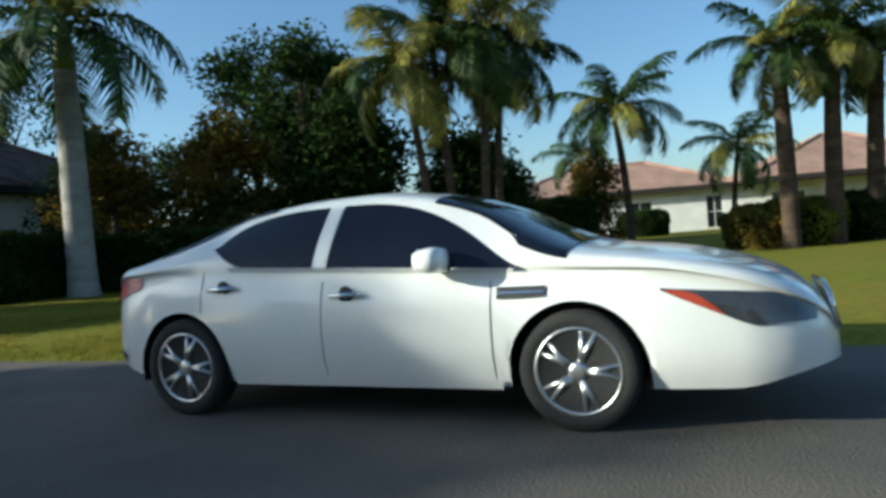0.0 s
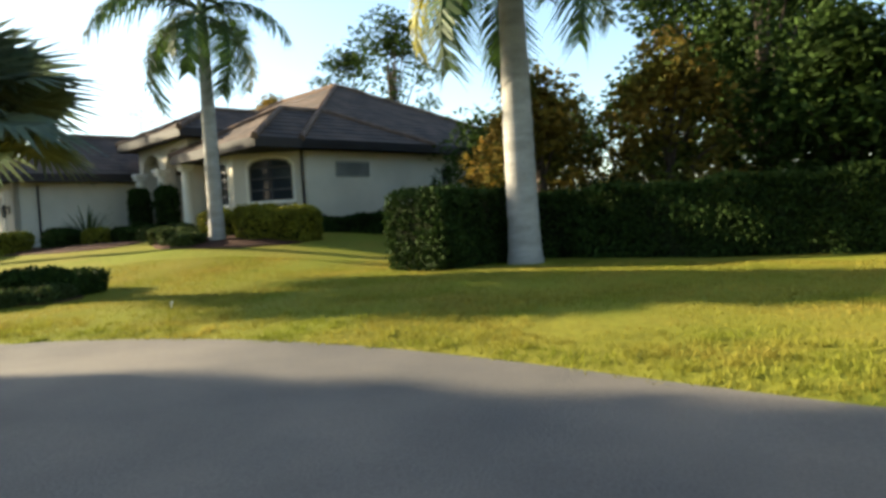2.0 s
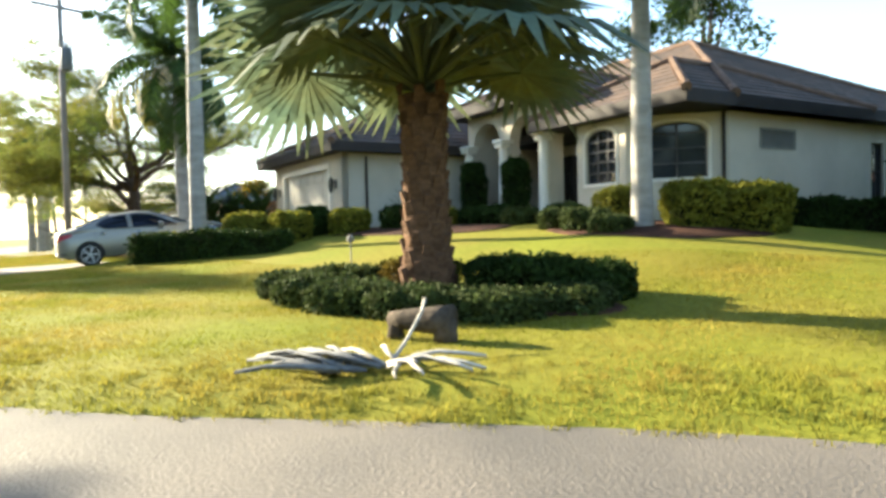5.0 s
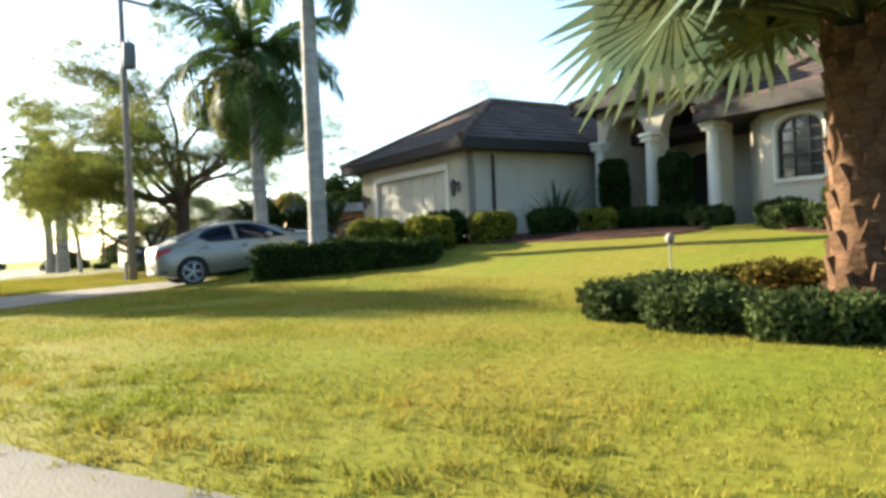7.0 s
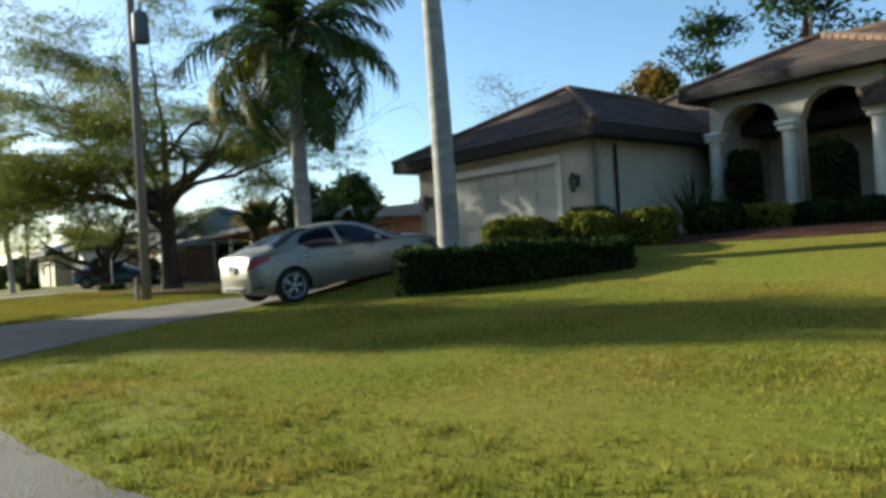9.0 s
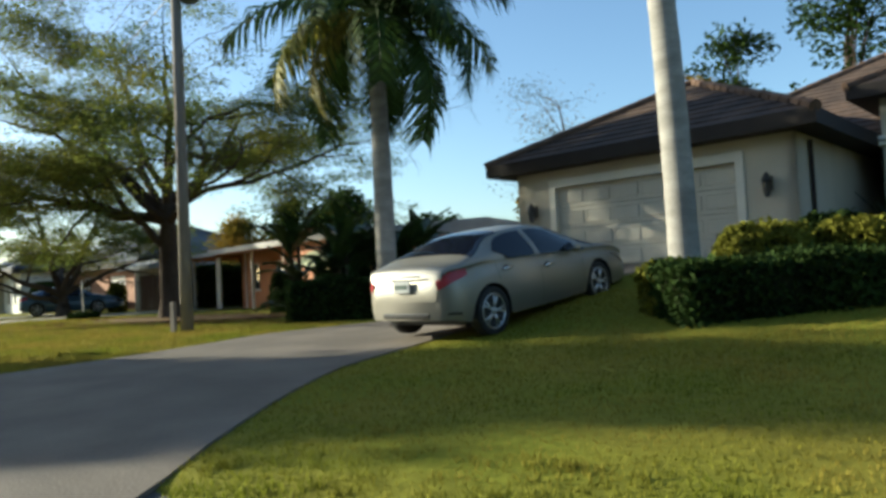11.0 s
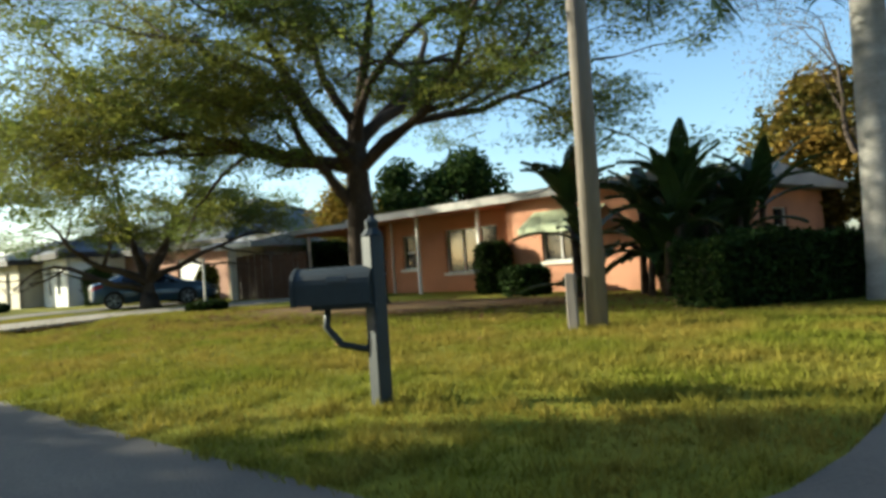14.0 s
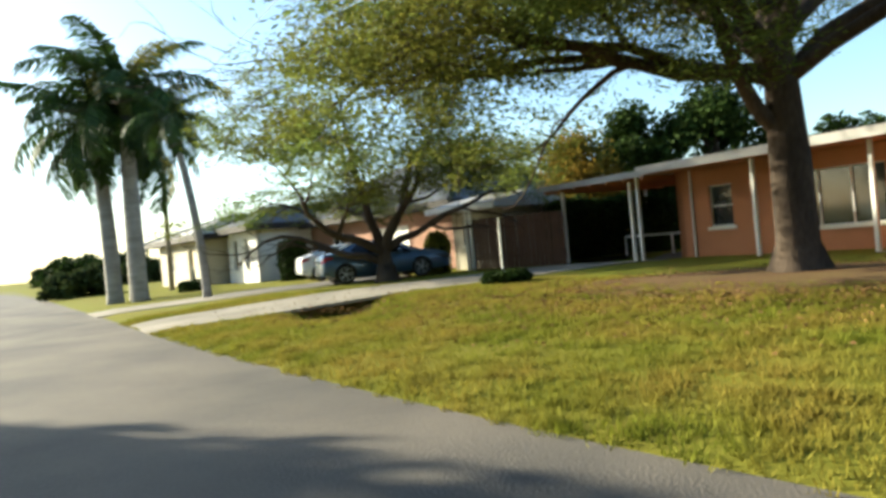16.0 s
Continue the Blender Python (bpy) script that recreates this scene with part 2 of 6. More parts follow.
class Mesh:
    """Gathers shapes into one mesh."""

    def __init__(self):
        self.v, self.f = [], []

    def add(self, verts, faces):
        o = len(self.v)
        self.v += [tuple(v) for v in verts]
        self.f += [tuple(o + i for i in f) for f in faces]
        return self

    def box(self, x0, x1, y0, y1, z0, z1):
        return self.add([(x0, y0, z0), (x1, y0, z0), (x1, y1, z0), (x0, y1, z0), (x0, y0, z1), (x1, y0, z1), (x1, y1, z1), (x0, y1, z1)],
                        [(0, 3, 2, 1), (4, 5, 6, 7), (0, 1, 5, 4), (1, 2, 6, 5), (2, 3, 7, 6), (3, 0, 4, 7)])

    def bevel_box(self, x0, x1, y0, y1, z0, z1, b):
        """A box whose upright edges and top edges are taken off by b."""
        ring = lambda i, z: [(x0 + i + b, y0 + i, z), (x1 - i - b, y0 + i, z), (x1 - i, y0 + i + b, z), (x1 - i, y1 - i - b, z), (x1 - i - b, y1 - i, z), (x0 + i + b, y1 - i, z), (x0 + i, y1 - i - b, z), (x0 + i, y0 + i + b, z)]
        return self.rings([ring(b, z0), ring(0, z0 + b), ring(0, z1 - b), ring(b, z1)])

    def rings(self, rings, close=True, cap=True):
        n = len(rings[0])
        verts = [p for r in rings for p in r]
        faces = []
        for i in range(len(rings) - 1):
            for j in range(n if close else n - 1):
                k = (j + 1) % n
                faces.append((i * n + j, i * n + k, (i + 1) * n + k, (i + 1) * n + j))
        if cap:
            faces += [tuple(range(n))[::-1], tuple(range((len(rings) - 1) * n, len(rings) * n))]
        return self.add(verts, faces)

    def tube(self, points, radii, sides=8, cap=True):
        """A round bar along points."""
        pts = [Vector(p) for p in points]
        rings, side = [], None
        for i, p in enumerate(pts):
            way = (pts[min(i + 1, len(pts) - 1)] - pts[max(i - 1, 0)]).normalized()
            if side is None:
                side = way.orthogonal().normalized()
            side = (side - way * side.dot(way)).normalized()
            up = way.cross(side)
            r = radii[i] if hasattr(radii, "__len__") else radii
            rings.append([p + r * (math.cos(2 * math.pi * k / sides) * side + math.sin(2 * math.pi * k / sides) * up) for k in range(sides)])
        return self.rings(rings, cap=cap)

    def lathe(self, profile, sides=20, axis="z", at=(0, 0, 0), cap=True):
        rings = []
        for r, h in profile:
            ring = []
            for k in range(sides):
                a = 2 * math.pi * k / sides
                c, s = r * math.cos(a), r * math.sin(a)
                p = (c, s, h) if axis == "z" else (c, -h, s) if axis == "y" else (h, c, s)
                ring.append((p[0] + at[0], p[1] + at[1], p[2] + at[2]))
            rings.append(ring)
        return self.rings(rings, cap=cap)

    def mesh(self, name, material, smooth=False):
        return mesh_from(name, self.v, self.f, material, smooth)


def thing(name, m, label, category, group=""):
    return_to = new(name)
    return_to.matrix_basis = m
    return tagged(return_to, label, category, group)


# ---- ground ----
EDGE = np.array([(60, -20), (20, -1), (10, 3.6), (3, 6.4), (-3.2, 8.3), (-7, 9.5), (-11, 9.7), (-13.6, 9.0), (-15.6, 7.9), (-17.6, 6.7), (-20, 6.0), (-23.3, 5.6), (-27, 5.6), (-30.2, 6.3), (-33.3, 7.4), (-37, 8.9), (-43.4, 11.2), (-47.6, 12.6), (-51.3, 13.9), (-57.2, 16.5), (-61.7, 18.7), (-73, 24.2), (-120, 47), (-400, 183)], float)


def smooth_line(pts, times=3):
    pts = np.asarray(pts, float)
    for _ in range(times):
        q = np.empty((2 * len(pts) - 2, 2))
        q[0::2], q[1::2] = 0.75 * pts[:-1] + 0.25 * pts[1:], 0.25 * pts[:-1] + 0.75 * pts[1:]
        pts = np.vstack([pts[:1], q, pts[-1:]])
    return pts


EDGE = smooth_line(EDGE)


def beyond_edge(x, y):
    """Metres past the road's edge, into the gardens; negative on the road."""
    x, y = np.asarray(x, float), np.asarray(y, float)
    best, sign = np.full(x.shape, 1e9), np.ones(x.shape)
    for (ax, ay), (bx, by) in zip(EDGE[:-1], EDGE[1:]):
        dx, dy = bx - ax, by - ay
        t = np.clip(((x - ax) * dx + (y - ay) * dy) / (dx * dx + dy * dy), 0, 1)
        d = np.hypot(x - ax - t * dx, y - ay - t * dy)
        near = d < best
        best = np.where(near, d, best)
        sign = np.where(near, np.where(dx * (y - ay) - dy * (x - ax) < 0, 1, -1), sign)
    return best * sign


def step_up(a, b, x):
    t = np.clip((x - a) / (b - a), 0, 1)
    return t * t * (3 - 2 * t)


def dip(x):
    """The road and gardens lie a little lower at its eastern end."""
    return -0.13 * step_up(-10.0, -3.5, np.asarray(x, float))


def ground_z(x, y):
    x, y = np.asarray(x, float), np.asarray(y, float)
    d = beyond_edge(x, y)
    far = np.abs(d + 7.2)  # the other side of the road
    z = np.where(d > 0, np.minimum(0.05 + 0.03 * d, 0.22) * np.clip(d / 0.35, 0, 1), np.where(d > -7.2, np.maximum(-0.07, d * 0.2), np.minimum(-0.07 + 0.3 * far, 0.15)))
    # the pad on which the cream house stands
    left = -35.6 - 0.3 * (y - 12)
    rise = step_up(-0.5, 3.5, x - left) * (1 - step_up(-20.0, -10.5, x)) * step_up(11.5, 21.5, y) * (1 - step_up(42, 50, y))
    return z + 1.05 * rise + dip(x)


def ditch(x, y):
    """How far the drainage hollow before the carport's driveway sinks the lawn."""
    a, b = (x + 58.9) * 0.79 + (y - 21.3) * 0.61, (x + 58.9) * -0.61 + (y - 21.3) * 0.79
    return 0.62 * np.exp(-(a / 0.75) ** 2 - (b / 1.5) ** 2)


def lawn_z(x, y):
    return ground_z(x, y) - ditch(np.asarray(x, float), np.asarray(y, float))


def on_ground(x, y):
    return float(ground_z(np.array([x]), np.array([y]))[0])


def axis_steps(lo, hi, step, far):
    inner = np.arange(lo, hi + step / 2, step)
    grow = np.cumsum(step * 1.35 ** np.arange(1, 40))
    return np.concatenate([(lo - grow[grow < far])[::-1], inner, hi + grow[grow < far]])


gx, gy = axis_steps(-92, 26, 0.5, 3500), axis_steps(-6, 46, 0.5, 3500)
X, Y = np.meshgrid(gx, gy)
Z = lawn_z(X, Y)
bumps = np.array([noise.noise((x * 0.6, y * 0.6, 0)) for x, y in zip(X.ravel(), Y.ravel())]).reshape(X.shape)
Z += np.where((beyond_edge(X, Y) > 0.4) & ((X < -72) | (X > -33) | ((X < -44) & (X > -56))), 0.025 * bumps, 0)
idx = np.arange(X.size).reshape(X.shape)
faces = np.stack([idx[:-1, :-1], idx[:-1, 1:], idx[1:, 1:], idx[1:, :-1]], -1).reshape(-1, 4)
ground = part("ground", mesh_from("ground", np.stack([X.ravel(), Y.ravel(), Z.ravel()], 1), faces, M_GRASS, True))
tagged(ground, "sunlit mown green lawn rising gently from the road", "ground", kind="structure")


def strip(name, rights, lefts, material, lift, thick=0.12):
    """A paved strip between two edges, draped over the ground."""
    m, n = Mesh(), 17
    rings = []
    for (ax, ay), (bx, by) in zip(rights, lefts):
        top = [(ax + (bx - ax) * k / (n - 1), ay + (by - ay) * k / (n - 1)) for k in range(n)]
        rings.append(top)
    flat = [p for r in rings for p in r]
    zs = ground_z(np.array([p[0] for p in flat]), np.array([p[1] for p in flat]))
    zs = np.maximum(zs, 0.0) + lift
    tops = [(x, y, z) for (x, y), z in zip(flat, zs)]
    low = [(x, y, z - thick) for x, y, z in tops]
    o, w = len(tops), n
    faces = []
    for i in range(len(rings) - 1):
        for k in range(n - 1):
            a, b, c, d = i * w + k, i * w + k + 1, (i + 1) * w + k + 1, (i + 1) * w + k
            faces += [(a, b, c, d), (o + d, o + c, o + b, o + a)]
        faces += [(i * w, (i + 1) * w, o + (i + 1) * w, o + i * w), ((i + 1) * w - 1, o + (i + 1) * w - 1, o + (i + 2) * w - 1, (i + 2) * w - 1)]
    faces += [tuple([*range(n)]) + tuple(o + k for k in range(n))[::-1], tuple(range(len(tops) - n, len(tops)))[::-1] + tuple(range(o + len(tops) - n, o + len(tops)))]
    return part(name, m.add(tops + low, faces).mesh(name, material))


normals = np.gradient(EDGE, axis=0)
normals = np.stack([-normals[:, 1], normals[:, 0]], 1) / np.linalg.norm(normals, axis=1)[:, None]
road_left = EDGE + 7.2 * normals
rm = Mesh()
k = len(EDGE)
rm.add([(p[0], p[1], float(dip(p[0]))) for p in EDGE] + [(*(EDGE[i] * 0.5 + road_left[i] * 0.5), 0.04 + float(dip(EDGE[i][0]))) for i in range(k)] + [(road_left[i][0], road_left[i][1], float(dip(EDGE[i][0]))) for i in range(k)] + [(*p, -0.3) for p in EDGE] + [(*p, -0.3) for p in road_left],
       [f for i in range(k - 1) for f in ((i, i + 1, k + i + 1, k + i), (k + i, k + i + 1, 2 * k + i + 1, 2 * k + i), (3 * k + i, 3 * k + i + 1, i + 1, i), (2 * k + i, 2 * k + i + 1, 4 * k + i + 1, 4 * k + i), (4 * k + i, 4 * k + i + 1, 3 * k + i + 1, 3 * k + i))])
tagged(part("road", rm.mesh("road", M_ROAD)), "worn grey asphalt residential road without kerbs", "road", kind="structure")


def resample(pts, n):
    pts = np.asarray(pts, float)
    s = np.r_[0, np.cumsum(np.hypot(*np.diff(pts, axis=0).T))]
    q = np.linspace(0, s[-1], n)
    return np.stack([np.interp(q, s, pts[:, 0]), np.interp(q, s, pts[:, 1])], 1)


DRIVES = []


def driveway(rights, lefts, material, label, n=24):
    a, b = resample(smooth_line(rights, 2), n), resample(smooth_line(lefts, 2), n)
    DRIVES.append(np.vstack([a, b[::-1]]))
    ob = strip("driveway", a, b, material, 0.022, 0.07)
    return tagged(ob, label, "driveway", kind="structure")


# ---- houses ----
def wall(p0, p1, z0, z1, thick, holes=()):
    """An upright wall from p0 to p1 (its outside on the right hand as one goes), with openings (from, to, bottom, top, arch rise)."""
    m = Mesh()
    a, b = Vector(p0), Vector(p1)
    along = (b - a).normalized()
    inward = Vector((-along.y, along.x))
    length = (b - a).length
    at = lambda s, z, d: (*(a + along * s + inward * d), z)
    ss = sorted({0.0, length, *[h[0] for h in holes], *[h[1] for h in holes]})
    zs = sorted({z0, z1, *[h[2] for h in holes], *[h[3] for h in holes]})
    inside = lambda s, z: any(h[0] < s < h[1] and h[2] < z < h[3] for h in holes)
    for s0, s1 in zip(ss, ss[1:]):
        for c0, c1 in zip(zs, zs[1:]):
            if not inside((s0 + s1) / 2, (c0 + c1) / 2):
                m.add([at(s0, c0, 0), at(s1, c0, 0), at(s1, c1, 0), at(s0, c1, 0)], [(0, 1, 2, 3)])
                m.add([at(s0, c0, thick), at(s1, c0, thick), at(s1, c1, thick), at(s0, c1, thick)], [(3, 2, 1, 0)])
    m.add([at(0, z0, 0), at(0, z1, 0), at(0, z1, thick), at(0, z0, thick)], [(0, 1, 2, 3)])
    m.add([at(length, z0, 0), at(length, z0, thick), at(length, z1, thick), at(length, z1, 0)], [(0, 1, 2, 3)])
    m.add([at(0, z1, 0), at(length, z1, 0), at(length, z1, thick), at(0, z1, thick)], [(0, 1, 2, 3)])
    for s0, s1, h0, h1, rise in holes:
        n = 10
        arch = [(s0 + (s1 - s0) * k / n, h1 - rise + rise * math.sqrt(max(0, 1 - (2 * k / n - 1) ** 2))) for k in range(n + 1)] if rise else [(s0, h1), (s1, h1)]
        loop = [(s0, h0), *arch, (s1, h0)]
        if rise:
            for (qa, za), (qb, zb) in zip(arch, arch[1:]):
                m.add([at(qa, za, 0), at(qb, zb, 0), at(qb, h1, 0), at(qa, h1, 0)], [(0, 1, 2, 3)])
                m.add([at(qa, za, thick), at(qb, zb, thick), at(qb, h1, thick), at(qa, h1, thick)], [(3, 2, 1, 0)])
        for (qa, za), (qb, zb) in zip(loop, loop[1:] + loop[:1]):
            m.add([at(qa, za, 0), at(qa, za, thick), at(qb, zb, thick), at(qb, zb, 0)], [(0, 1, 2, 3)])
    return m


def window(parent, p0, p1, hole, cols=2, rows=2, depth=0.10, frame_mat=None, name="window", blind=None):
    """A framed window set into a wall's opening, with mullions and a pane."""
    a, b = Vector(p0), Vector(p1)
    along = (b - a).normalized()
    inward = Vector((-along.y, along.x))
    s0, s1, z0, z1, rise = hole
    at = lambda s, z, d: (*(a + along * s + inward * d), z)
    top = lambda s: z1 - rise + rise * math.sqrt(max(0, 1 - (2 * (s - s0) / (s1 - s0) - 1) ** 2)) if rise else z1
    n = 12
    ss = [s0 + (s1 - s0) * k / n for k in range(n + 1)]
    w = new(name)
    w.parent = parent
    pane = Mesh()
    pts = [at(s, z0, depth + 0.03) for s in ss] + [at(s, top(s), depth + 0.03) for s in ss] + [at(s, z0, depth + 0.05) for s in ss] + [at(s, top(s), depth + 0.05) for s in ss]
    k = n + 1
    pane.add(pts, [(i, i + 1, k + i + 1, k + i) for i in range(n)] + [(3 * k + i, 3 * k + i + 1, 2 * k + i + 1, 2 * k + i) for i in range(n)])
    part("pane", pane.mesh("pane", M_GLASS), w)
    fr = Mesh()
    bar = lambda sa, za, sb, zb, t=0.03: fr.tube([at(sa, za, depth), at(sb, zb, depth)], t, 4)
    loop = [(s0, z0)] + [(s, top(s)) for s in ss] + [(s1, z0)]
    for (qa, za), (qb, zb) in zip(loop, loop[1:] + loop[:1]):
        bar(qa, za, qb, zb, 0.045)
    for c in range(1, cols):
        s = s0 + (s1 - s0) * c / cols
        bar(s, z0, s, top(s))
    for r in range(1, rows):
        z = z0 + (z1 - rise - z0) * r / rows if rise else z0 + (z1 - z0) * r / rows
        bar(s0, z, s1, z)
    if rise:
        bar(s0, z1 - rise, s1, z1 - rise)
    part("window_frame", fr.mesh("window_frame", frame_mat or M_FRAME), w)
    sill = Mesh()
    sill.add([at(s0 - 0.08, z0 - 0.09, -0.06), at(s1 + 0.08, z0 - 0.09, -0.06), at(s1 + 0.08, z0, -0.06), at(s0 - 0.08, z0, -0.06), at(s0 - 0.08, z0 - 0.09, 0.1), at(s1 + 0.08, z0 - 0.09, 0.1), at(s1 + 0.08, z0, 0.1), at(s0 - 0.08, z0, 0.1)],
             [(0, 1, 2, 3), (3, 2, 6, 7), (4, 5, 1, 0), (0, 3, 7, 4), (1, 5, 6, 2)])
    part("window_sill", sill.mesh("window_sill", M_TRIM), w)
    return w


def hip_roof(parent, u0, u1, v0, v1, z, slope, soffit=0.28, material=None, ridge_mat=None, name="roof", courses=True):
    """A hipped roof over a rectangle of eaves, with fascia, soffit, stepped tile courses, and capped hips and ridge."""
    m = Mesh()
    half = min(u1 - u0, v1 - v0) / 2
    steps = max(6, int(half / 0.36)) if courses else 1
    rings = []
    rect = lambda i, h: [(u0 + i, v0 + i, h), (u1 - i, v0 + i, h), (u1 - i, v1 - i, h), (u0 + i, v1 - i, h)]
    for s in range(steps):
        i0, i1 = half * s / steps, half * (s + 1) / steps
        lip = 0.035 if courses else 0.0
        rings += [rect(i0, z + i0 * slope + lip), rect(i1, z + i1 * slope)]
    verts, faces = [p for r in rings for p in r], []
    for i in range(len(rings) - 1):
        for j in range(4):
            faces.append((i * 4 + j, i * 4 + (j + 1) % 4, (i + 1) * 4 + (j + 1) % 4, (i + 1) * 4 + j))
    m.add(verts, faces)
    roof = part(name, m.mesh(name, material or M_ROOF), parent)
    f = Mesh()
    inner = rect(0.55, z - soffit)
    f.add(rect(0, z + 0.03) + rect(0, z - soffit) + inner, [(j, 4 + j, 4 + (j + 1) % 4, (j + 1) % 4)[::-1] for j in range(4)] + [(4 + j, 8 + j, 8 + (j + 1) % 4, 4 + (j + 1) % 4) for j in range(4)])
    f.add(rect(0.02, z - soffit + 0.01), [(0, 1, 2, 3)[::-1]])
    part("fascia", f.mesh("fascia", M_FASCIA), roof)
    caps = Mesh()
    top = z + half * slope
    if u1 - u0 > v1 - v0:
        ends = [(u0 + half, (v0 + v1) / 2, top), (u1 - half, (v0 + v1) / 2, top)]
        tie = (0, 1, 1, 0)
    else:
        ends = [((u0 + u1) / 2, v0 + half, top), ((u0 + u1) / 2, v1 - half, top)]
        tie = (0, 0, 1, 1)
    for j, c in enumerate([(u0, v0, z), (u1, v0, z), (u1, v1, z), (u0, v1, z)]):
        e, c = Vector(ends[tie[j]]), Vector(c)
        n = max(4, int((e - c).length / 0.4))
        for q in range(n):
            pa, pb = c.lerp(e, q / n) + Vector((0, 0, 0.03)), c.lerp(e, (q + 1) / n) + Vector((0, 0, 0.05))
            caps.tube([pa, pb], [0.13, 0.10], 7)
    caps.tube([Vector(ends[0]) + Vector((0, 0, 0.03)), Vector(ends[1]) + Vector((0, 0, 0.03))], 0.12, 7)
    part("ridge_cap", caps.mesh("ridge_cap", ridge_mat or M_RIDGE), roof)
    return roof


def walls_with_windows(parent, p0, p1, z0, z1, holes, material, wins=(), thick=0.22, frame_mat=None):
    part("wall", wall(p0, p1, z0, z1, thick, holes).mesh("wall", material), parent)
    for h, cols, rows in wins:
        window(parent, p0, p1, h, cols, rows, frame_mat=frame_mat)


def pipe(parent, points, r=0.045, material=None, name="downspout"):
    return part(name, Mesh().tube(points, r, 8).mesh(name, material or M_FASCIA), parent)


# the cream house with the hipped tile roof: u runs along its front, v into it
house = thing("house", pose(-30.0, 20.4, 1.18, 0, 0, -18.7), "cream stucco bungalow with brown hipped tile roof and arched entry", "house")
H0, HT = -0.6, 2.62
g_hole = (1.2, 5.8, 0.0, 2.15, 0)
walls_with_windows(house, (-7, 0), (0, 0), H0, HT, [g_hole], M_STUCCO)
walls_with_windows(house, (0, 0), (0, 7.4), H0, HT, [], M_STUCCO)
walls_with_windows(house, (-7, 9.0), (-7, 0), H0, HT, [], M_STUCCO)
gd = new("garage_door")
gd.parent = house
for r in range(4):
    section = Mesh().bevel_box(-5.83, -1.17, 0.12, 0.17, 0.02 + r * 0.535, 0.55 + r * 0.535, 0.012)
    part("door_section", section.mesh("door_section", M_GDOOR), gd)
    for c in range(6):
        panel = Mesh().bevel_box(-5.72 + c * 0.76, -5.06 + c * 0.76, 0.095, 0.125, 0.12 + r * 0.535, 0.45 + r * 0.535, 0.02)
        part("door_panel", panel.mesh("door_panel", M_GDOOR), gd)
trim = Mesh().box(-5.98, -5.8, -0.05, 0.1, 0, 2.15).box(-1.2, -1.02, -0.05, 0.1, 0, 2.15).box(-5.98, -1.02, -0.05, 0.1, 2.15, 2.36)
part("door_surround", trim.mesh("door_surround", M_TRIM), house)
for q0, q1 in ((-7.03, -5.98), (-1.02, 0.03)):
    part("plinth", Mesh().box(q0, q1, -0.04, 0.1, -0.6, 0.55).mesh("plinth", M_STUCCO), house)
for u in (-0.52, -6.45):
    lantern = new("wall_lantern")
    lantern.parent = house
    part("bracket", Mesh().box(u - 0.06, u + 0.06, -0.05, 0.0, 1.45, 1.75).tube([(u, -0.04, 1.62), (u, -0.16, 1.78), (u, -0.2, 1.72)], 0.018, 6).mesh("bracket", M_FRAME), lantern)
    part("lamp_glass", Mesh().lathe([(0.05, 1.30), (0.085, 1.42), (0.10, 1.62), (0.06, 1.66)], 8, at=(u, -0.2, 0)).mesh("lamp_glass", M_CLEAR), lantern)
    part("lamp_cap", Mesh().lathe([(0.12, 1.66), (0.07, 1.74), (0.015, 1.82)], 8, at=(u, -0.2, 0)).mesh("lamp_cap", M_FRAME), lantern)
pipe(house, [(0.06, 0.85, 2.5), (0.06, 0.85, -0.5)])
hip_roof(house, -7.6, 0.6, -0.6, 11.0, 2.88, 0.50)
# entry arcade
ARC_T = 4.0
arc_holes = [(0.30, 1.98, -0.1, 3.55, 0.72), (2.46, 4.14, -0.1, 3.55, 0.72)]
walls_with_windows(house, (0.62, 4.6), (5.05, 4.55), H0, ARC_T, arc_holes, M_STUCCO, thick=0.4)
walls_with_windows(house, (5.05, 4.55), (5.05, 7.6), H0, ARC_T, [(0.6, 2.1, -0.1, 3.3, 0.6)], M_STUCCO, thick=0.3)
walls_with_windows(house, (0.62, 7.6), (0.62, 4.6), H0, ARC_T, [], M_STUCCO, thick=0.3)
for u, v in ((0.78, 4.5), (2.85, 4.48), (4.94, 4.46)):
    col = Mesh().bevel_box(u - 0.24, u + 0.24, v - 0.24, v + 0.24, -0.6, 0.12, 0.03).lathe([(0.17, 0.1), (0.165, 1.4), (0.145, 2.62)], 16, at=(u, v, 0), cap=False).bevel_box(u - 0.22, u + 0.22, v - 0.22, v + 0.22, 2.60, 2.74, 0.03).bevel_box(u - 0.27, u + 0.27, v - 0.27, v + 0.27, 2.74, 2.86, 0.03)
    part("column", col.mesh("column", M_TRIM, False), house)
door_hole = (1.3, 3.1, 0.0, 2.5, 0.4)
walls_with_windows(house, (0.3, 7.5), (5.05, 7.5), H0, ARC_T, [door_hole], M_STUCCO)
part("front_door", Mesh().bevel_box(1.62, 2.48, 7.58, 7.64, 0.0, 2.45, 0.02).bevel_box(2.52, 3.38, 7.58, 7.64, 0.0, 2.45, 0.02).mesh("front_door", M_FASCIA), house)
part("porch_floor", Mesh().box(0.6, 4.9, 4.3, 7.5, -0.6, -0.02).mesh("porch_floor", M_DRIVE), house)
hip_roof(house, 0.05, 5.75, 3.95, 11.5, 4.08, 0.45)
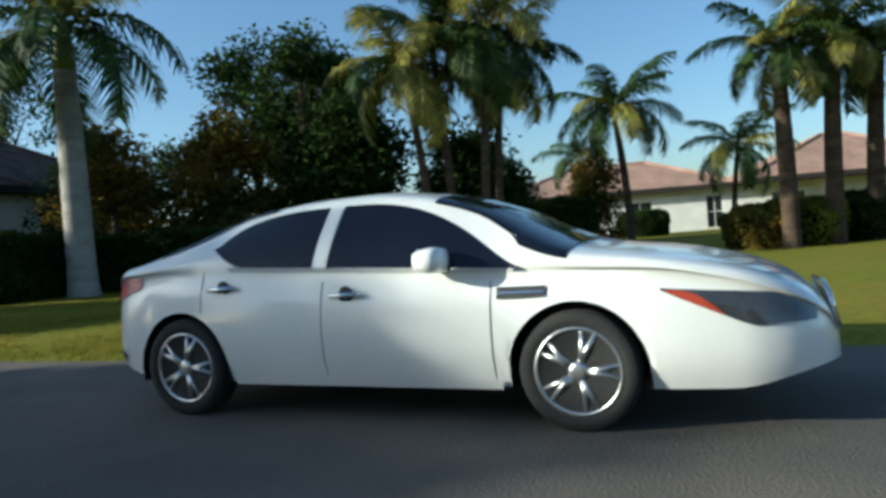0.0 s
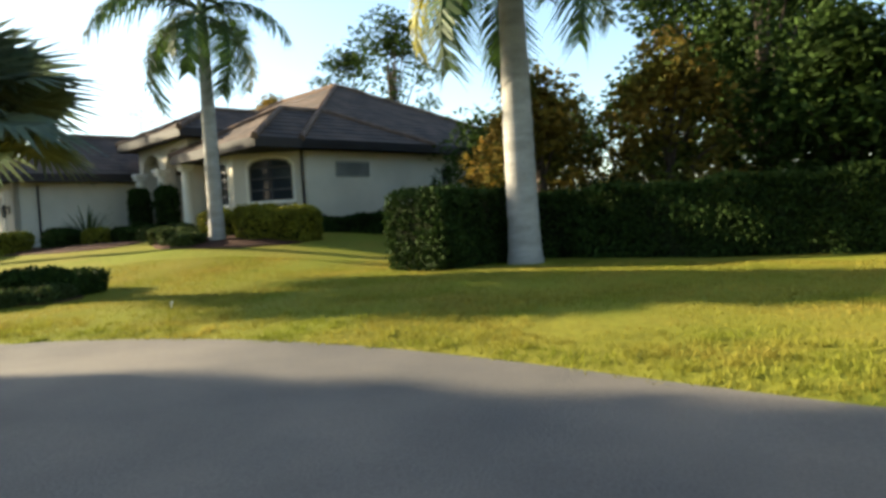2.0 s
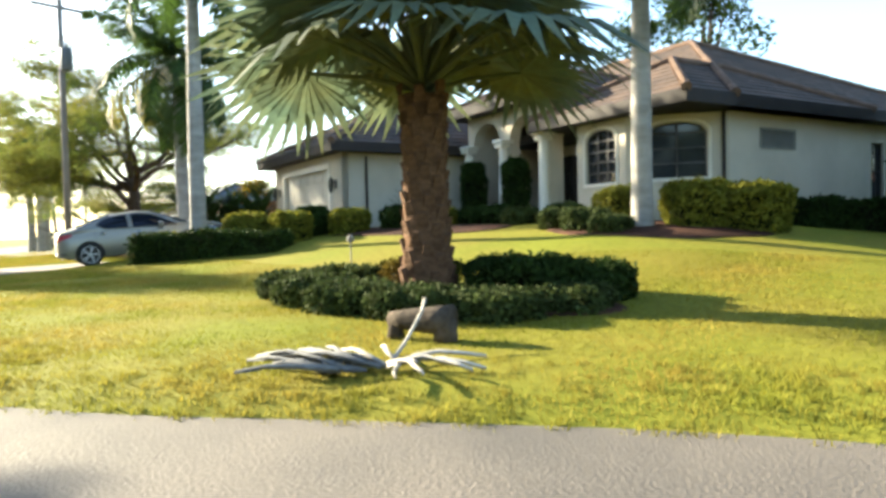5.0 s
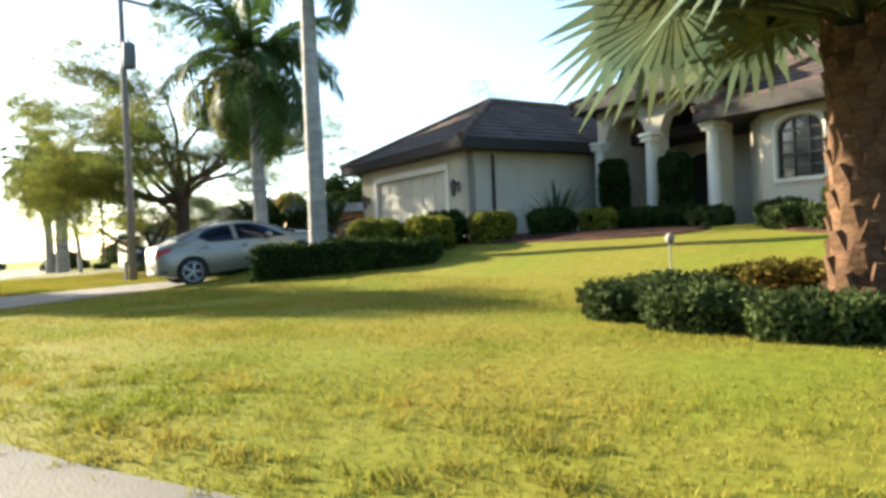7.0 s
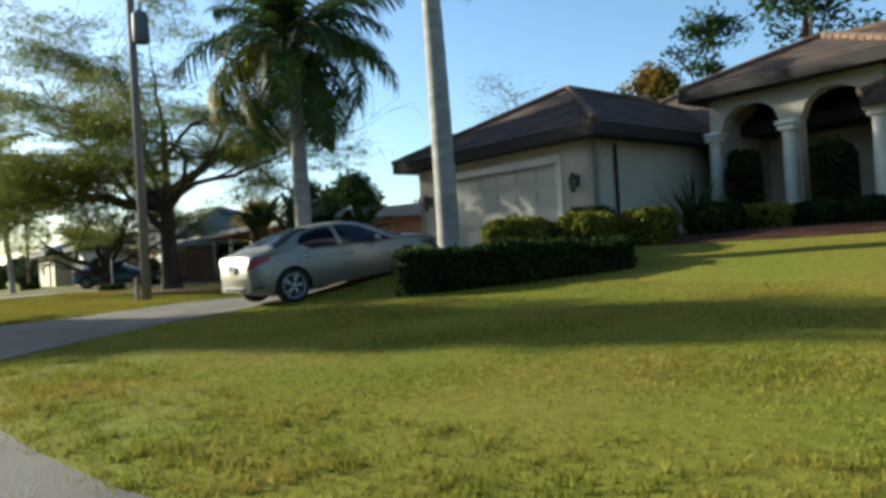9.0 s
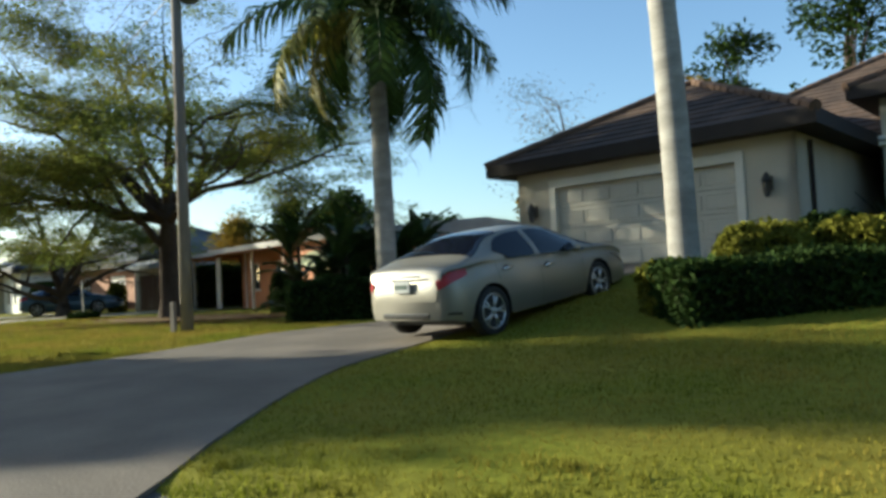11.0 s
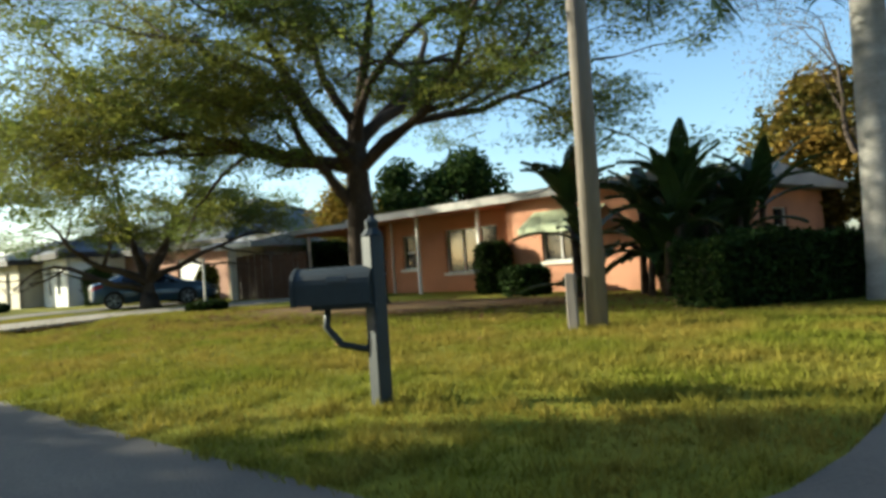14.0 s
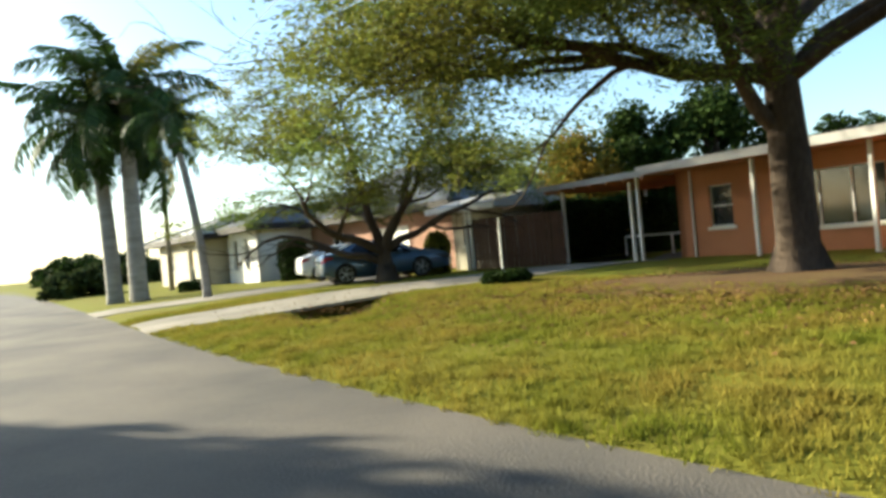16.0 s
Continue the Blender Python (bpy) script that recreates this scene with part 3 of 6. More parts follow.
# bay with arched windows
BT = 2.95
bay = [(5.2, 7.0), (5.2, 5.7), (6.27, 4.6), (8.2, 4.55), (10.05, 6.3), (10.05, 17.0), (-7.0, 17.0), (-7.0, 9.0)]
f_front, f_right = (0.38, 1.55, 1.15, 2.62, 0.30), (0.55, 2.02, 1.18, 2.62, 0.28)
walls_with_windows(house, bay[0], bay[1], H0, BT, [], M_STUCCO)
walls_with_windows(house, bay[1], bay[2], H0, BT, [], M_STUCCO)
walls_with_windows(house, bay[2], bay[3], H0, BT, [f_front], M_STUCCO, [(f_front, 3, 4)])
walls_with_windows(house, bay[3], bay[4], H0, BT, [f_right], M_STUCCO, [(f_right, 2, 3)])
side = [(1.25, 2.75, 1.95, 2.45, 0), (6.6, 7.3, 0.6, 2.3, 0)]
walls_with_windows(house, bay[4], bay[5], H0, BT, side, M_STUCCO, [(side[1], 1, 2)])
shutter = new("shutter")
shutter.parent = house
part("shutter_frame", Mesh().tube([(10.06, 7.55, 1.95), (10.06, 9.05, 1.95), (10.06, 9.05, 2.45), (10.06, 7.55, 2.45), (10.06, 7.55, 1.95)], 0.04, 4).mesh("shutter_frame", M_SHUTTER), shutter)
for q in range(7):
    part("slat", Mesh().add([(10.08, 7.55, 1.97 + q * 0.07), (10.08, 9.05, 1.97 + q * 0.07), (9.98, 9.05, 2.045 + q * 0.07), (9.98, 7.55, 2.045 + q * 0.07), (10.08, 7.55, 1.955 + q * 0.07), (10.08, 9.05, 1.955 + q * 0.07), (9.98, 9.05, 2.03 + q * 0.07), (9.98, 7.55, 2.03 + q * 0.07)], [(0, 1, 2, 3), (7, 6, 5, 4), (0, 4, 5, 1), (2, 6, 7, 3)]).mesh("slat", M_SHUTTER), shutter)
walls_with_windows(house, bay[5], bay[6], H0, BT, [], M_STUCCO)
walls_with_windows(house, bay[6], bay[7], H0, BT, [], M_STUCCO)
for q, (pa, pb, h) in enumerate(((bay[2], bay[3], f_front), (bay[3], bay[4], f_right))):
    a, b = Vector(pa), Vector(pb)
    al = (b - a).normalized()
    inn = Vector((-al.y, al.x))
    s0, s1, z0, z1, rise = h
    ring = Mesh()
    loop = [(s0 - 0.07, z0)] + [(s0 - 0.07 + (s1 - s0 + 0.14) * k / 12, z1 - rise + 0.07 + rise * math.sqrt(max(0, 1 - (k / 6 - 1) ** 2))) for k in range(13)] + [(s1 + 0.07, z0)]
    ring.tube([(*(a + al * s - inn * 0.0), z) for s, z in loop], 0.045, 5)
    part("window_surround", ring.mesh("window_surround", M_TRIM), house)
pipe(house, [(10.0, 6.15, 2.9), (10.0, 6.15, -0.5)], 0.05)
hip_roof(house, 4.7, 10.65, 4.0, 12.0, 3.1, 0.52)
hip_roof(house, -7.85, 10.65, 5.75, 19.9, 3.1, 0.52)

driveway([(-33.6, 6.6), (-34.2, 8.2), (-35.0, 10.2), (-35.6, 12.7), (-34.2, 17.0), (-31.6, 21.0)], [(-42.6, 10.4), (-41.3, 10.75), (-40.6, 12.0), (-40.1, 14.0), (-39.8, 16.5), (-38.9, 19.0), (-38.0, 20.8), (-36.4, 22.4)], M_DRIVE, "wide sloping grey concrete driveway up to the garage")

# the low orange house: u runs along its front from the carport's wall, v into it
O2 = pose(-53.74, 31.31, 0.20, 0, 0, -24.1)
bung = thing("house", O2, "low orange stucco bungalow with pale flat roof and carport", "house")
T2 = 2.60
sm, big_w = (1.10, 1.84, 0.86, 2.05, 0), (3.42, 5.85, 0.66, 2.10, 0)
walls_with_windows(bung, (0, 0), (7.35, 0), -0.4, T2, [sm, big_w, (6.25, 7.15, 0.0, 2.05, 0)], M_ORANGE, [(sm, 1, 2), (big_w, 3, 1)], frame_mat=M_WHITE)
door2 = part("front_door", Mesh().bevel_box(6.27, 7.13, 0.1, 0.15, 0, 2.03, 0.015).bevel_box(6.42, 6.98, 0.085, 0.1, 1.15, 1.85, 0.008).bevel_box(6.42, 6.98, 0.085, 0.1, 0.2, 0.95, 0.008).mesh("front_door", M_PINK), bung, "salmon painted panelled front door")
part("door_handle", Mesh().tube([(6.36, 0.09, 1.0), (6.36, 0.04, 1.0), (6.46, 0.04, 1.0)], 0.012, 6).mesh("door_handle", M_CHROME), door2)
walls_with_windows(bung, (7.35, 0.0), (7.35, -1.15), -0.4, T2, [], M_ORANGE)
aw = (1.25, 3.10, 0.85, 1.95, 0)
walls_with_windows(bung, (7.35, -1.15), (12.3, -1.15), -0.4, T2, [aw], M_PINK, [(aw, 3, 1)], frame_mat=M_WHITE)
sw = (1.6, 3.3, 0.9, 2.0, 0)
walls_with_windows(bung, (12.3, -1.15), (12.3, 9.0), -0.4, T2, [sw, (6.2, 7.2, 0.9, 2.0, 0)], M_PINK, [(sw, 2, 2), ((6.2, 7.2, 0.9, 2.0, 0), 1, 2)], frame_mat=M_WHITE)
walls_with_windows(bung, (12.3, 9.0), (0, 9.0), -0.4, T2, [], M_ORANGE)
walls_with_windows(bung, (0, 9.0), (0, 0), -0.4, T2, [], M_ORANGE)
part("rail", Mesh().tube([(-4.4, 2.6, 0.72), (-0.1, 2.6, 0.72)], 0.045, 6).tube([(-4.4, 2.6, -0.2), (-4.4, 2.6, 0.72)], 0.04, 6).tube([(-2.3, 2.6, -0.2), (-2.3, 2.6, 0.72)], 0.04, 6).mesh("rail", M_WHITE), bung, "white carport rail")
awning = new("awning")
awning.parent = bung
tagged(awning, "pale green sloping slatted window awning")
slat_me = Mesh().add([(0, -1.17, 2.22), (0.223, -1.17, 2.22), (0.223, -1.92, 1.74), (0, -1.92, 1.74), (0, -1.17, 2.19), (0.223, -1.17, 2.19), (0.223, -1.92, 1.70), (0, -1.92, 1.70), (0, -1.92, 1.60), (0.223, -1.92, 1.60), (0, -1.90, 1.60), (0.223, -1.90, 1.60)], [(0, 3, 2, 1), (4, 5, 6, 7), (3, 8, 9, 2), (7, 6, 11, 10), (0, 4, 7, 3), (1, 2, 6, 5)]).mesh("slat", M_AWNING)
for q in range(10):
    part("slat", slat_me, awning, m=pose(8.42 + q * 0.235, 0, 0))
for q in (8.5, 10.7):
    part("awning_arm", Mesh().tube([(q, -1.17, 1.5), (q, -1.88, 1.68)], 0.012, 5).mesh("awning_arm", M_WHITE), bung)
sec = lambda u, e: [(u, e, T2), (u, e, T2 + 0.17), (u, 4.0, T2 + 0.62), (u, 9.6, T2 + 0.17), (u, 9.6, T2)]
main_roof = part("roof", Mesh().rings([sec(-0.15, -1.55), sec(12.9, -1.55)]).mesh("roof", M_WHITEROOF), bung, "pale low-pitched main roof")
part("fascia", Mesh().box(-0.17, 12.92, -1.59, -1.55, T2 - 0.03, T2 + 0.20).mesh("fascia", M_WHITEROOF), main_roof)
part("soffit", Mesh().box(0.02, 12.8, -1.5, -0.01, T2 - 0.035, T2 - 0.005).mesh("soffit", M_ORANGE), main_roof)
port = part("carport_roof", Mesh().rings([[(u, -1.15, T2 - 0.02), (u, -1.15, T2 + 0.12), (u, 4.4, T2 + 0.16), (u, 4.4, T2 - 0.02)] for u in (-4.85, -0.17)]).mesh("carport_roof", M_WHITEROOF), bung, "thin pale flat carport roof")
part("fascia", Mesh().box(-4.87, -0.18, -1.19, -1.15, T2 - 0.05, T2 + 0.14).mesh("fascia", M_WHITEROOF), port)
for q in range(7):
    part("rafter", Mesh().box(-4.6 + q * 0.7, -4.52 + q * 0.7, -1.1, 4.3, T2 - 0.14, T2 - 0.025).mesh("rafter", M_ORANGE), port)
post_me = Mesh().bevel_box(-0.05, 0.05, -0.05, 0.05, -0.4, T2, 0.01).mesh("post", M_WHITE)
for u, v in ((-4.11, -0.72), (-1.16, -0.72), (-0.86, -0.72), (3.10, -0.95), (5.98, -0.95), (-4.6, 4.2)):
    part("post", post_me, bung, m=pose(u, v, 0))
part("carport_floor", Mesh().box(-4.8, -0.02, -1.0, 4.6, -0.4, 0.02).mesh("carport_floor", M_DRIVE), bung)
part("door_step", Mesh().bevel_box(5.9, 7.33, -1.1, -0.02, -0.4, 0.02, 0.02).bevel_box(6.1, 7.3, -0.7, -0.02, 0.0, 0.10, 0.02).mesh("door_step", M_STONE), bung)
part("downspout", Mesh().tube([(0.55, -0.05, T2), (0.55, -0.05, -0.2)], 0.035, 6).mesh("downspout", M_WHITE), bung)

fence = thing("fence", pose(-61.3, 31.85, 0.2, 0, 0, 2.0), "reddish-brown vertical board fence beside the carport", "fence")
bd = Mesh().bevel_box(-0.075, 0.075, -0.012, 0.012, 0, 1.86, 0.008).mesh("board", M_WOODFENCE)
for i in range(23):
    part("board", bd, fence, m=pose(i * 0.16, random.uniform(-0.01, 0.01), random.uniform(-0.03, 0.04), 0, random.uniform(-0.8, 0.8), 0))
for z in (0.4, 1.5):
    part("rail", Mesh().box(-0.08, 3.6, 0.014, 0.06, z, z + 0.09).mesh("rail", M_WOODFENCE), fence)
part("gate_post", Mesh().bevel_box(-0.2, -0.1, -0.05, 0.05, -0.1, 2.25, 0.01).mesh("gate_post", M_TRIM), fence, "pale gate post")

wing = thing("house", pose(-62.75, 33.1, 0.2, 0, 0, -14), "small tan flat-roofed house with low pale eaves", "house")
ww = [(0.55, 1.2, 0.95, 1.95, 0)]
walls_with_windows(wing, (0, 0), (2.6, 0), -0.4, 2.30, ww, M_STUCCO, [(ww[0], 2, 2)], frame_mat=M_WHITE)
walls_with_windows(wing, (2.6, 0), (2.6, 3), -0.4, 2.30, [], M_STUCCO)
walls_with_windows(wing, (0, 3), (0, 0), -0.4, 2.30, [], M_STUCCO)
walls_with_windows(wing, (2.6, 3), (0, 3), -0.4, 2.30, [], M_STUCCO)
sec = lambda u: [(u, -1.0, 2.25), (u, -1.0, 2.42), (u, 1.2, 2.86), (u, 3.4, 2.42), (u, 3.4, 2.25)]
wroof = part("roof", Mesh().rings([sec(-0.4), sec(3.1)]).mesh("roof", M_WHITEROOF), wing)
part("fascia", Mesh().box(-0.42, 3.12, -1.04, -1.0, 2.22, 2.44).mesh("fascia", M_WHITE), wroof)
part("post", Mesh().bevel_box(1.75, 1.85, -0.95, -0.85, -0.4, 2.25, 0.01).mesh("post", M_TRIM), wing)

blueh = thing("house", pose(-77.7, 39.0, 0.2, 0, 0, -17.5), "white walled house with slate-grey hipped roof", "house")
bw = [(0.7, 1.2, 0.7, 2.3, 0), (2.1, 2.6, 0.7, 2.3, 0)]
walls_with_windows(blueh, (-0.2, -3.2), (3.4, -3.2), -0.3, 2.9, bw, M_WHITE, [(w_, 1, 2) for w_ in bw], frame_mat=M_WHITE)
walls_with_windows(blueh, (3.4, -3.2), (3.4, 0), -0.3, 2.9, [], M_WHITE)
walls_with_windows(blueh, (3.4, 0), (15.0, 0), -0.3, 2.6, [(2.0, 3.2, 0.8, 2.1, 0), (6.0, 8.4, 0.0, 2.1, 0)], M_TAN, [((2.0, 3.2, 0.8, 2.1, 0), 2, 2)], frame_mat=M_WHITE)
part("garage_door", Mesh().bevel_box(9.42, 11.78, 0.1, 0.16, 0, 2.1, 0.02).mesh("garage_door", M_WHITE), blueh)
walls_with_windows(blueh, (15, 0), (15, 10), -0.3, 2.6, [], M_WHITE)
walls_with_windows(blueh, (-0.2, 10), (-0.2, -3.2), -0.3, 2.9, [(2.0, 2.8, 0.9, 2.2, 0)], M_WHITE, [((2.0, 2.8, 0.9, 2.2, 0), 1, 2)], frame_mat=M_WHITE)
walls_with_windows(blueh, (15, 10), (-0.2, 10), -0.3, 2.6, [], M_WHITE)
hip_roof(blueh, -0.8, 15.6, -0.8, 10.6, 2.85, 0.44, material=M_BLUEROOF, ridge_mat=M_BLUEROOF, courses=False)
hip_roof(blueh, -0.8, 4.0, -3.8, 6.0, 2.95, 0.40, material=M_BLUEROOF, ridge_mat=M_BLUEROOF, courses=False)

# the white house with a brown roof across the lawn behind the white car
farh = thing("house", pose(11.0, 47.0, 0.2, 0, 0, -12), "long white bungalow with pinkish-brown tile roof", "house")
fw = [(2.0, 3.4, 0.9, 2.0, 0), (6.0, 7.6, 0.9, 2.0, 0), (11.0, 12.0, 0.0, 2.1, 0), (15.0, 17.0, 0.9, 2.0, 0)]
walls_with_windows(farh, (-6, 0), (22, 0), -0.3, 2.6, [(h[0] + 2, h[1] + 2, *h[2:]) for h in fw], M_WHITE, [((h[0] + 2, h[1] + 2, *h[2:]), 2, 2) for h in fw], frame_mat=M_WHITE)
walls_with_windows(farh, (22, 0), (22, 9), -0.3, 2.6, [], M_WHITE)
walls_with_windows(farh, (22, 9), (-6, 9), -0.3, 2.6, [], M_WHITE)
walls_with_windows(farh, (-6, 9), (-6, 0), -0.3, 2.6, [], M_WHITE)
M_PINKROOF = mat("pinkish_roof_tile", (0.36, 0.22, 0.16), 0.85, 0.2, 1.0, 8.0, 0.5)
hip_roof(farh, -6.7, 9.0, -0.8, 9.8, 2.8, 0.40, material=M_PINKROOF, ridge_mat=M_PINKROOF, courses=False)
hip_roof(farh, 9.0, 22.7, -2.5, 9.8, 2.9, 0.45, material=M_PINKROOF, ridge_mat=M_PINKROOF, courses=False)
far2 = thing("house", pose(-88.0, 38.5, 0.2, 0, 0, -22), "distant pale cream bungalow with low roof", "house")
q2 = [(2.0, 3.2, 0.9, 2.0, 0), (6.0, 7.0, 0.0, 2.1, 0)]
walls_with_windows(far2, (0, 0), (9, 0), -0.3, 2.6, q2, M_STUCCO, [(q2[0], 2, 2), (q2[1], 1, 2)], frame_mat=M_WHITE)
walls_with_windows(far2, (9, 0), (9, 7), -0.3, 2.6, [], M_STUCCO)
walls_with_windows(far2, (9, 7), (0, 7), -0.3, 2.6, [], M_STUCCO)
walls_with_windows(far2, (0, 7), (0, 0), -0.3, 2.6, [], M_STUCCO)
hip_roof(far2, -0.7, 9.7, -0.7, 7.7, 2.8, 0.3, material=M_WHITEROOF, ridge_mat=M_WHITEROOF, courses=False)
driveway([(-61.9, 18.7), (-60.6, 19.8), (-59.5, 22.0), (-58.0, 24.4), (-56.4, 27.2), (-54.9, 30.6)], [(-64.6, 20.1), (-63.6, 22.6), (-62.4, 25.0), (-60.6, 27.4), (-59.4, 29.6), (-58.2, 31.4)], M_SAND, "pale worn concrete driveway to the carport", 20)
driveway([(-69.8, 22.5), (-68.0, 24.6), (-65.4, 27.6), (-63.0, 30.8)], [(-72.6, 23.9), (-70.6, 26.4), (-68.4, 29.8), (-66.4, 33.0)], M_SAND, "pale concrete driveway beside the parked cars", 14)


# ---- plants ----
rng = random.Random(7)


def frond_mesh(name, length, droop, leaf, material, pairs=44, plume=0.5, seed=1):
    """A feather leaf: a drooping midrib along +x with two rows of drooping leaflets."""
    r = random.Random(seed)
    m = Mesh()
    pts = []
    x, z, a = 0.0, 0.0, radians(38)
    for i in range(13):
        pts.append(Vector((x, 0, z)))
        x, z = x + math.cos(a) * length / 12, z + math.sin(a) * length / 12
        a -= radians(droop) / 12
    m.tube(pts, [0.045 * (1 - i / 13) + 0.006 for i in range(13)], 5)
    for k in range(pairs):
        t = 0.10 + 0.89 * (k + 0.5) / pairs
        f = t * 12
        i = min(int(f), 11)
        p = pts[i].lerp(pts[i + 1], f - i)
        way = (pts[i + 1] - pts[i]).normalized()
        up = Vector((0, 1, 0)).cross(way) * -1
        l = leaf * (0.45 + 0.75 * math.sin(math.pi * min(1, t * 0.9 + 0.08))) * r.uniform(0.85, 1.15)
        for s in (-1, 1):
            lift = r.uniform(-0.5, 0.6) * plume
            out = (Vector((0, s, 0)) * 0.85 + way * 0.55 + up * lift).normalized()
            mid = p + out * l * 0.5 + Vector((0, 0, -0.10 * l))
            tip = p + out * l * 0.86 + Vector((0, 0, -(0.38 + 0.25 * r.random()) * l))
            w = way * 0.026
            m.add([p - w, p + w, mid + w * 1.1, mid - w * 1.1, tip], [(0, 1, 2, 3), (3, 2, 4)])
    return m.mesh(name, material)


FRONDS = [frond_mesh("frond", 3.1, d, 0.74, M_FROND, pairs=58, seed=i) for i, d in enumerate((58, 84, 104, 126))]
FRONDS_Y = [frond_mesh("frond", 3.0, d, 0.70, M_FRONDY, pairs=54, seed=i + 9) for i, d in enumerate((62, 88, 108, 130))]


def royal_palm(name, x, y, height, radius, lean=(0.0, 0.0), crown=14, size=1.0, label="", yellow=0.0, shaft=1.3, base_flare=1.25, bark=None):
    z = on_ground(x, y) - 0.15
    palm = thing(name, pose(x, y, z, 0, 0, rng.uniform(0, 360)), label, "palm tree", "palms in the front gardens")
    h = height + 0.15
    pts, radii = [], []
    for i in range(25):
        t = i / 24
        bulge = 1 + (base_flare - 1) * math.exp(-t * 14) + 0.10 * math.sin(math.pi * t) + (0.02 if i % 2 else -0.01)
        pts.append((lean[0] * t * t, lean[1] * t * t, h * t))
        radii.append(radius * bulge * (1 - 0.22 * t))
    part("trunk", Mesh().tube(pts, radii, 14).mesh("trunk", bark or M_ROYAL, True), palm, "rough brown ringed trunk" if bark else "pale grey ringed trunk")
    top = Vector(pts[-1])
    if shaft:
        part("crownshaft", Mesh().lathe([(radius * 0.80, -0.05), (radius * 0.86, shaft * 0.25), (radius * 0.62, shaft * 0.7), (radius * 0.35, shaft)], 12, at=top).mesh("crownshaft", M_SHAFT, True), palm, "smooth green crownshaft")
    hub = top + Vector((0, 0, shaft * 0.9))
    for i in range(crown):
        t = i / max(1, crown - 1)
        src = FRONDS_Y if rng.random() < yellow else FRONDS
        me = src[min(3, int(t * 4))]
        yaw = i * 137.5 + rng.uniform(-14, 14)
        tilt = 46 - 70 * t + rng.uniform(-8, 8)
        s = size * rng.uniform(0.88, 1.1)
        part("frond", me, palm, m=Matrix.Translation(hub + Vector((0, 0, -0.25 * t * shaft))) @ pose(0, 0, 0, 0, 0, yaw) @ pose(0, 0, 0, rng.uniform(-12, 12), -tilt + 20, 0) @ Matrix.Scale(s, 4))
    return palm


def fan_mesh(name, radius, petiole, seed):
    """A stiff fan leaf on a stalk, along +x."""
    r = random.Random(seed)
    m = Mesh()
    m.tube([(0, 0, 0), (petiole * 0.5, 0, 0.06), (petiole, 0, 0.0)], [0.05, 0.035, 0.025], 6)
    n = 34
    for k in range(n):
        a = radians(-150 + 300 * k / (n - 1))
        L = radius * (0.80 + 0.22 * math.cos(a * 0.5)) * r.uniform(0.92, 1.06)
        way = Vector((math.cos(a) * 0.82, math.sin(a), -math.cos(a) * 0.57))
        sidev = Vector((-math.sin(a) * 0.82, math.cos(a), math.sin(a) * 0.57))
        fold = 0.02 if k % 2 else -0.02
        w = radius * 0.055
        c = Vector((petiole, 0, 0))
        q = [c, c + way * L * 0.58 - sidev * w + Vector((0, 0, fold + 0.05)), c + way * L * 0.58 + sidev * w + Vector((0, 0, -fold + 0.05)), c + way * L + Vector((-0.05 * L, 0, -0.14 * L * r.uniform(0.3, 1.8)))]
        m.add(q, [(0, 1, 2), (1, 3, 2)])
    return m.mesh(name, M_SILVER)


def bismarck_palm(x, y, height):
    palm = thing("fan_palm", pose(x, y, on_ground(x, y) - 0.1), "silver-blue fan palm with rough brown trunk", "palm tree")
    m = Mesh()
    m.tube([(0, 0, 0), (0, 0, height * 0.3), (-0.02, 0, height * 0.7), (0, 0, height)], [0.40, 0.32, 0.29, 0.33], 16)
    part("trunk", m.mesh("trunk", M_BOOT, True), palm, "rough reddish-brown trunk with old leaf bases")
    boot = Mesh().add([(0, -0.09, 0), (0, 0.09, 0), (0.055, 0.05, 0.20), (0.055, -0.05, 0.20), (-0.05, -0.06, 0.24), (-0.05, 0.06, 0.24)], [(0, 1, 2, 3), (3, 2, 5, 4), (0, 3, 4), (1, 5, 2)]).mesh("leaf_base", M_BOOT)
    for i in range(90):
        a, zz = i * 137.5, height * (0.05 + 0.95 * i / 90)
        t = zz / height
        rad = np.interp(t, [0, 0.3, 0.7, 1], [0.40, 0.32, 0.29, 0.33]) - 0.01
        part("leaf_base", boot, palm, m=pose(math.cos(radians(a)) * rad, math.sin(radians(a)) * rad, zz, rng.uniform(-8, 8), 0, a))
    fans = [fan_mesh("fan_leaf", 1.45, 1.62, s) for s in range(4)]
    n = 38
    for i in range(n):
        t = i / (n - 1)
        tilt = 84 - 78 * t ** 1.1 + rng.uniform(-8, 8)
        part("fan_leaf", fans[i % 4], palm, m=Matrix.Translation((0, 0, height + 0.30 - 0.25 * t)) @ pose(0, 0, 0, 0, 0, i * 137.5 + rng.uniform(-12, 12)) @ pose(0, 0, 0, rng.uniform(-35, 35), -tilt, 0) @ Matrix.Scale(rng.uniform(0.9, 1.15), 4))
    return palm


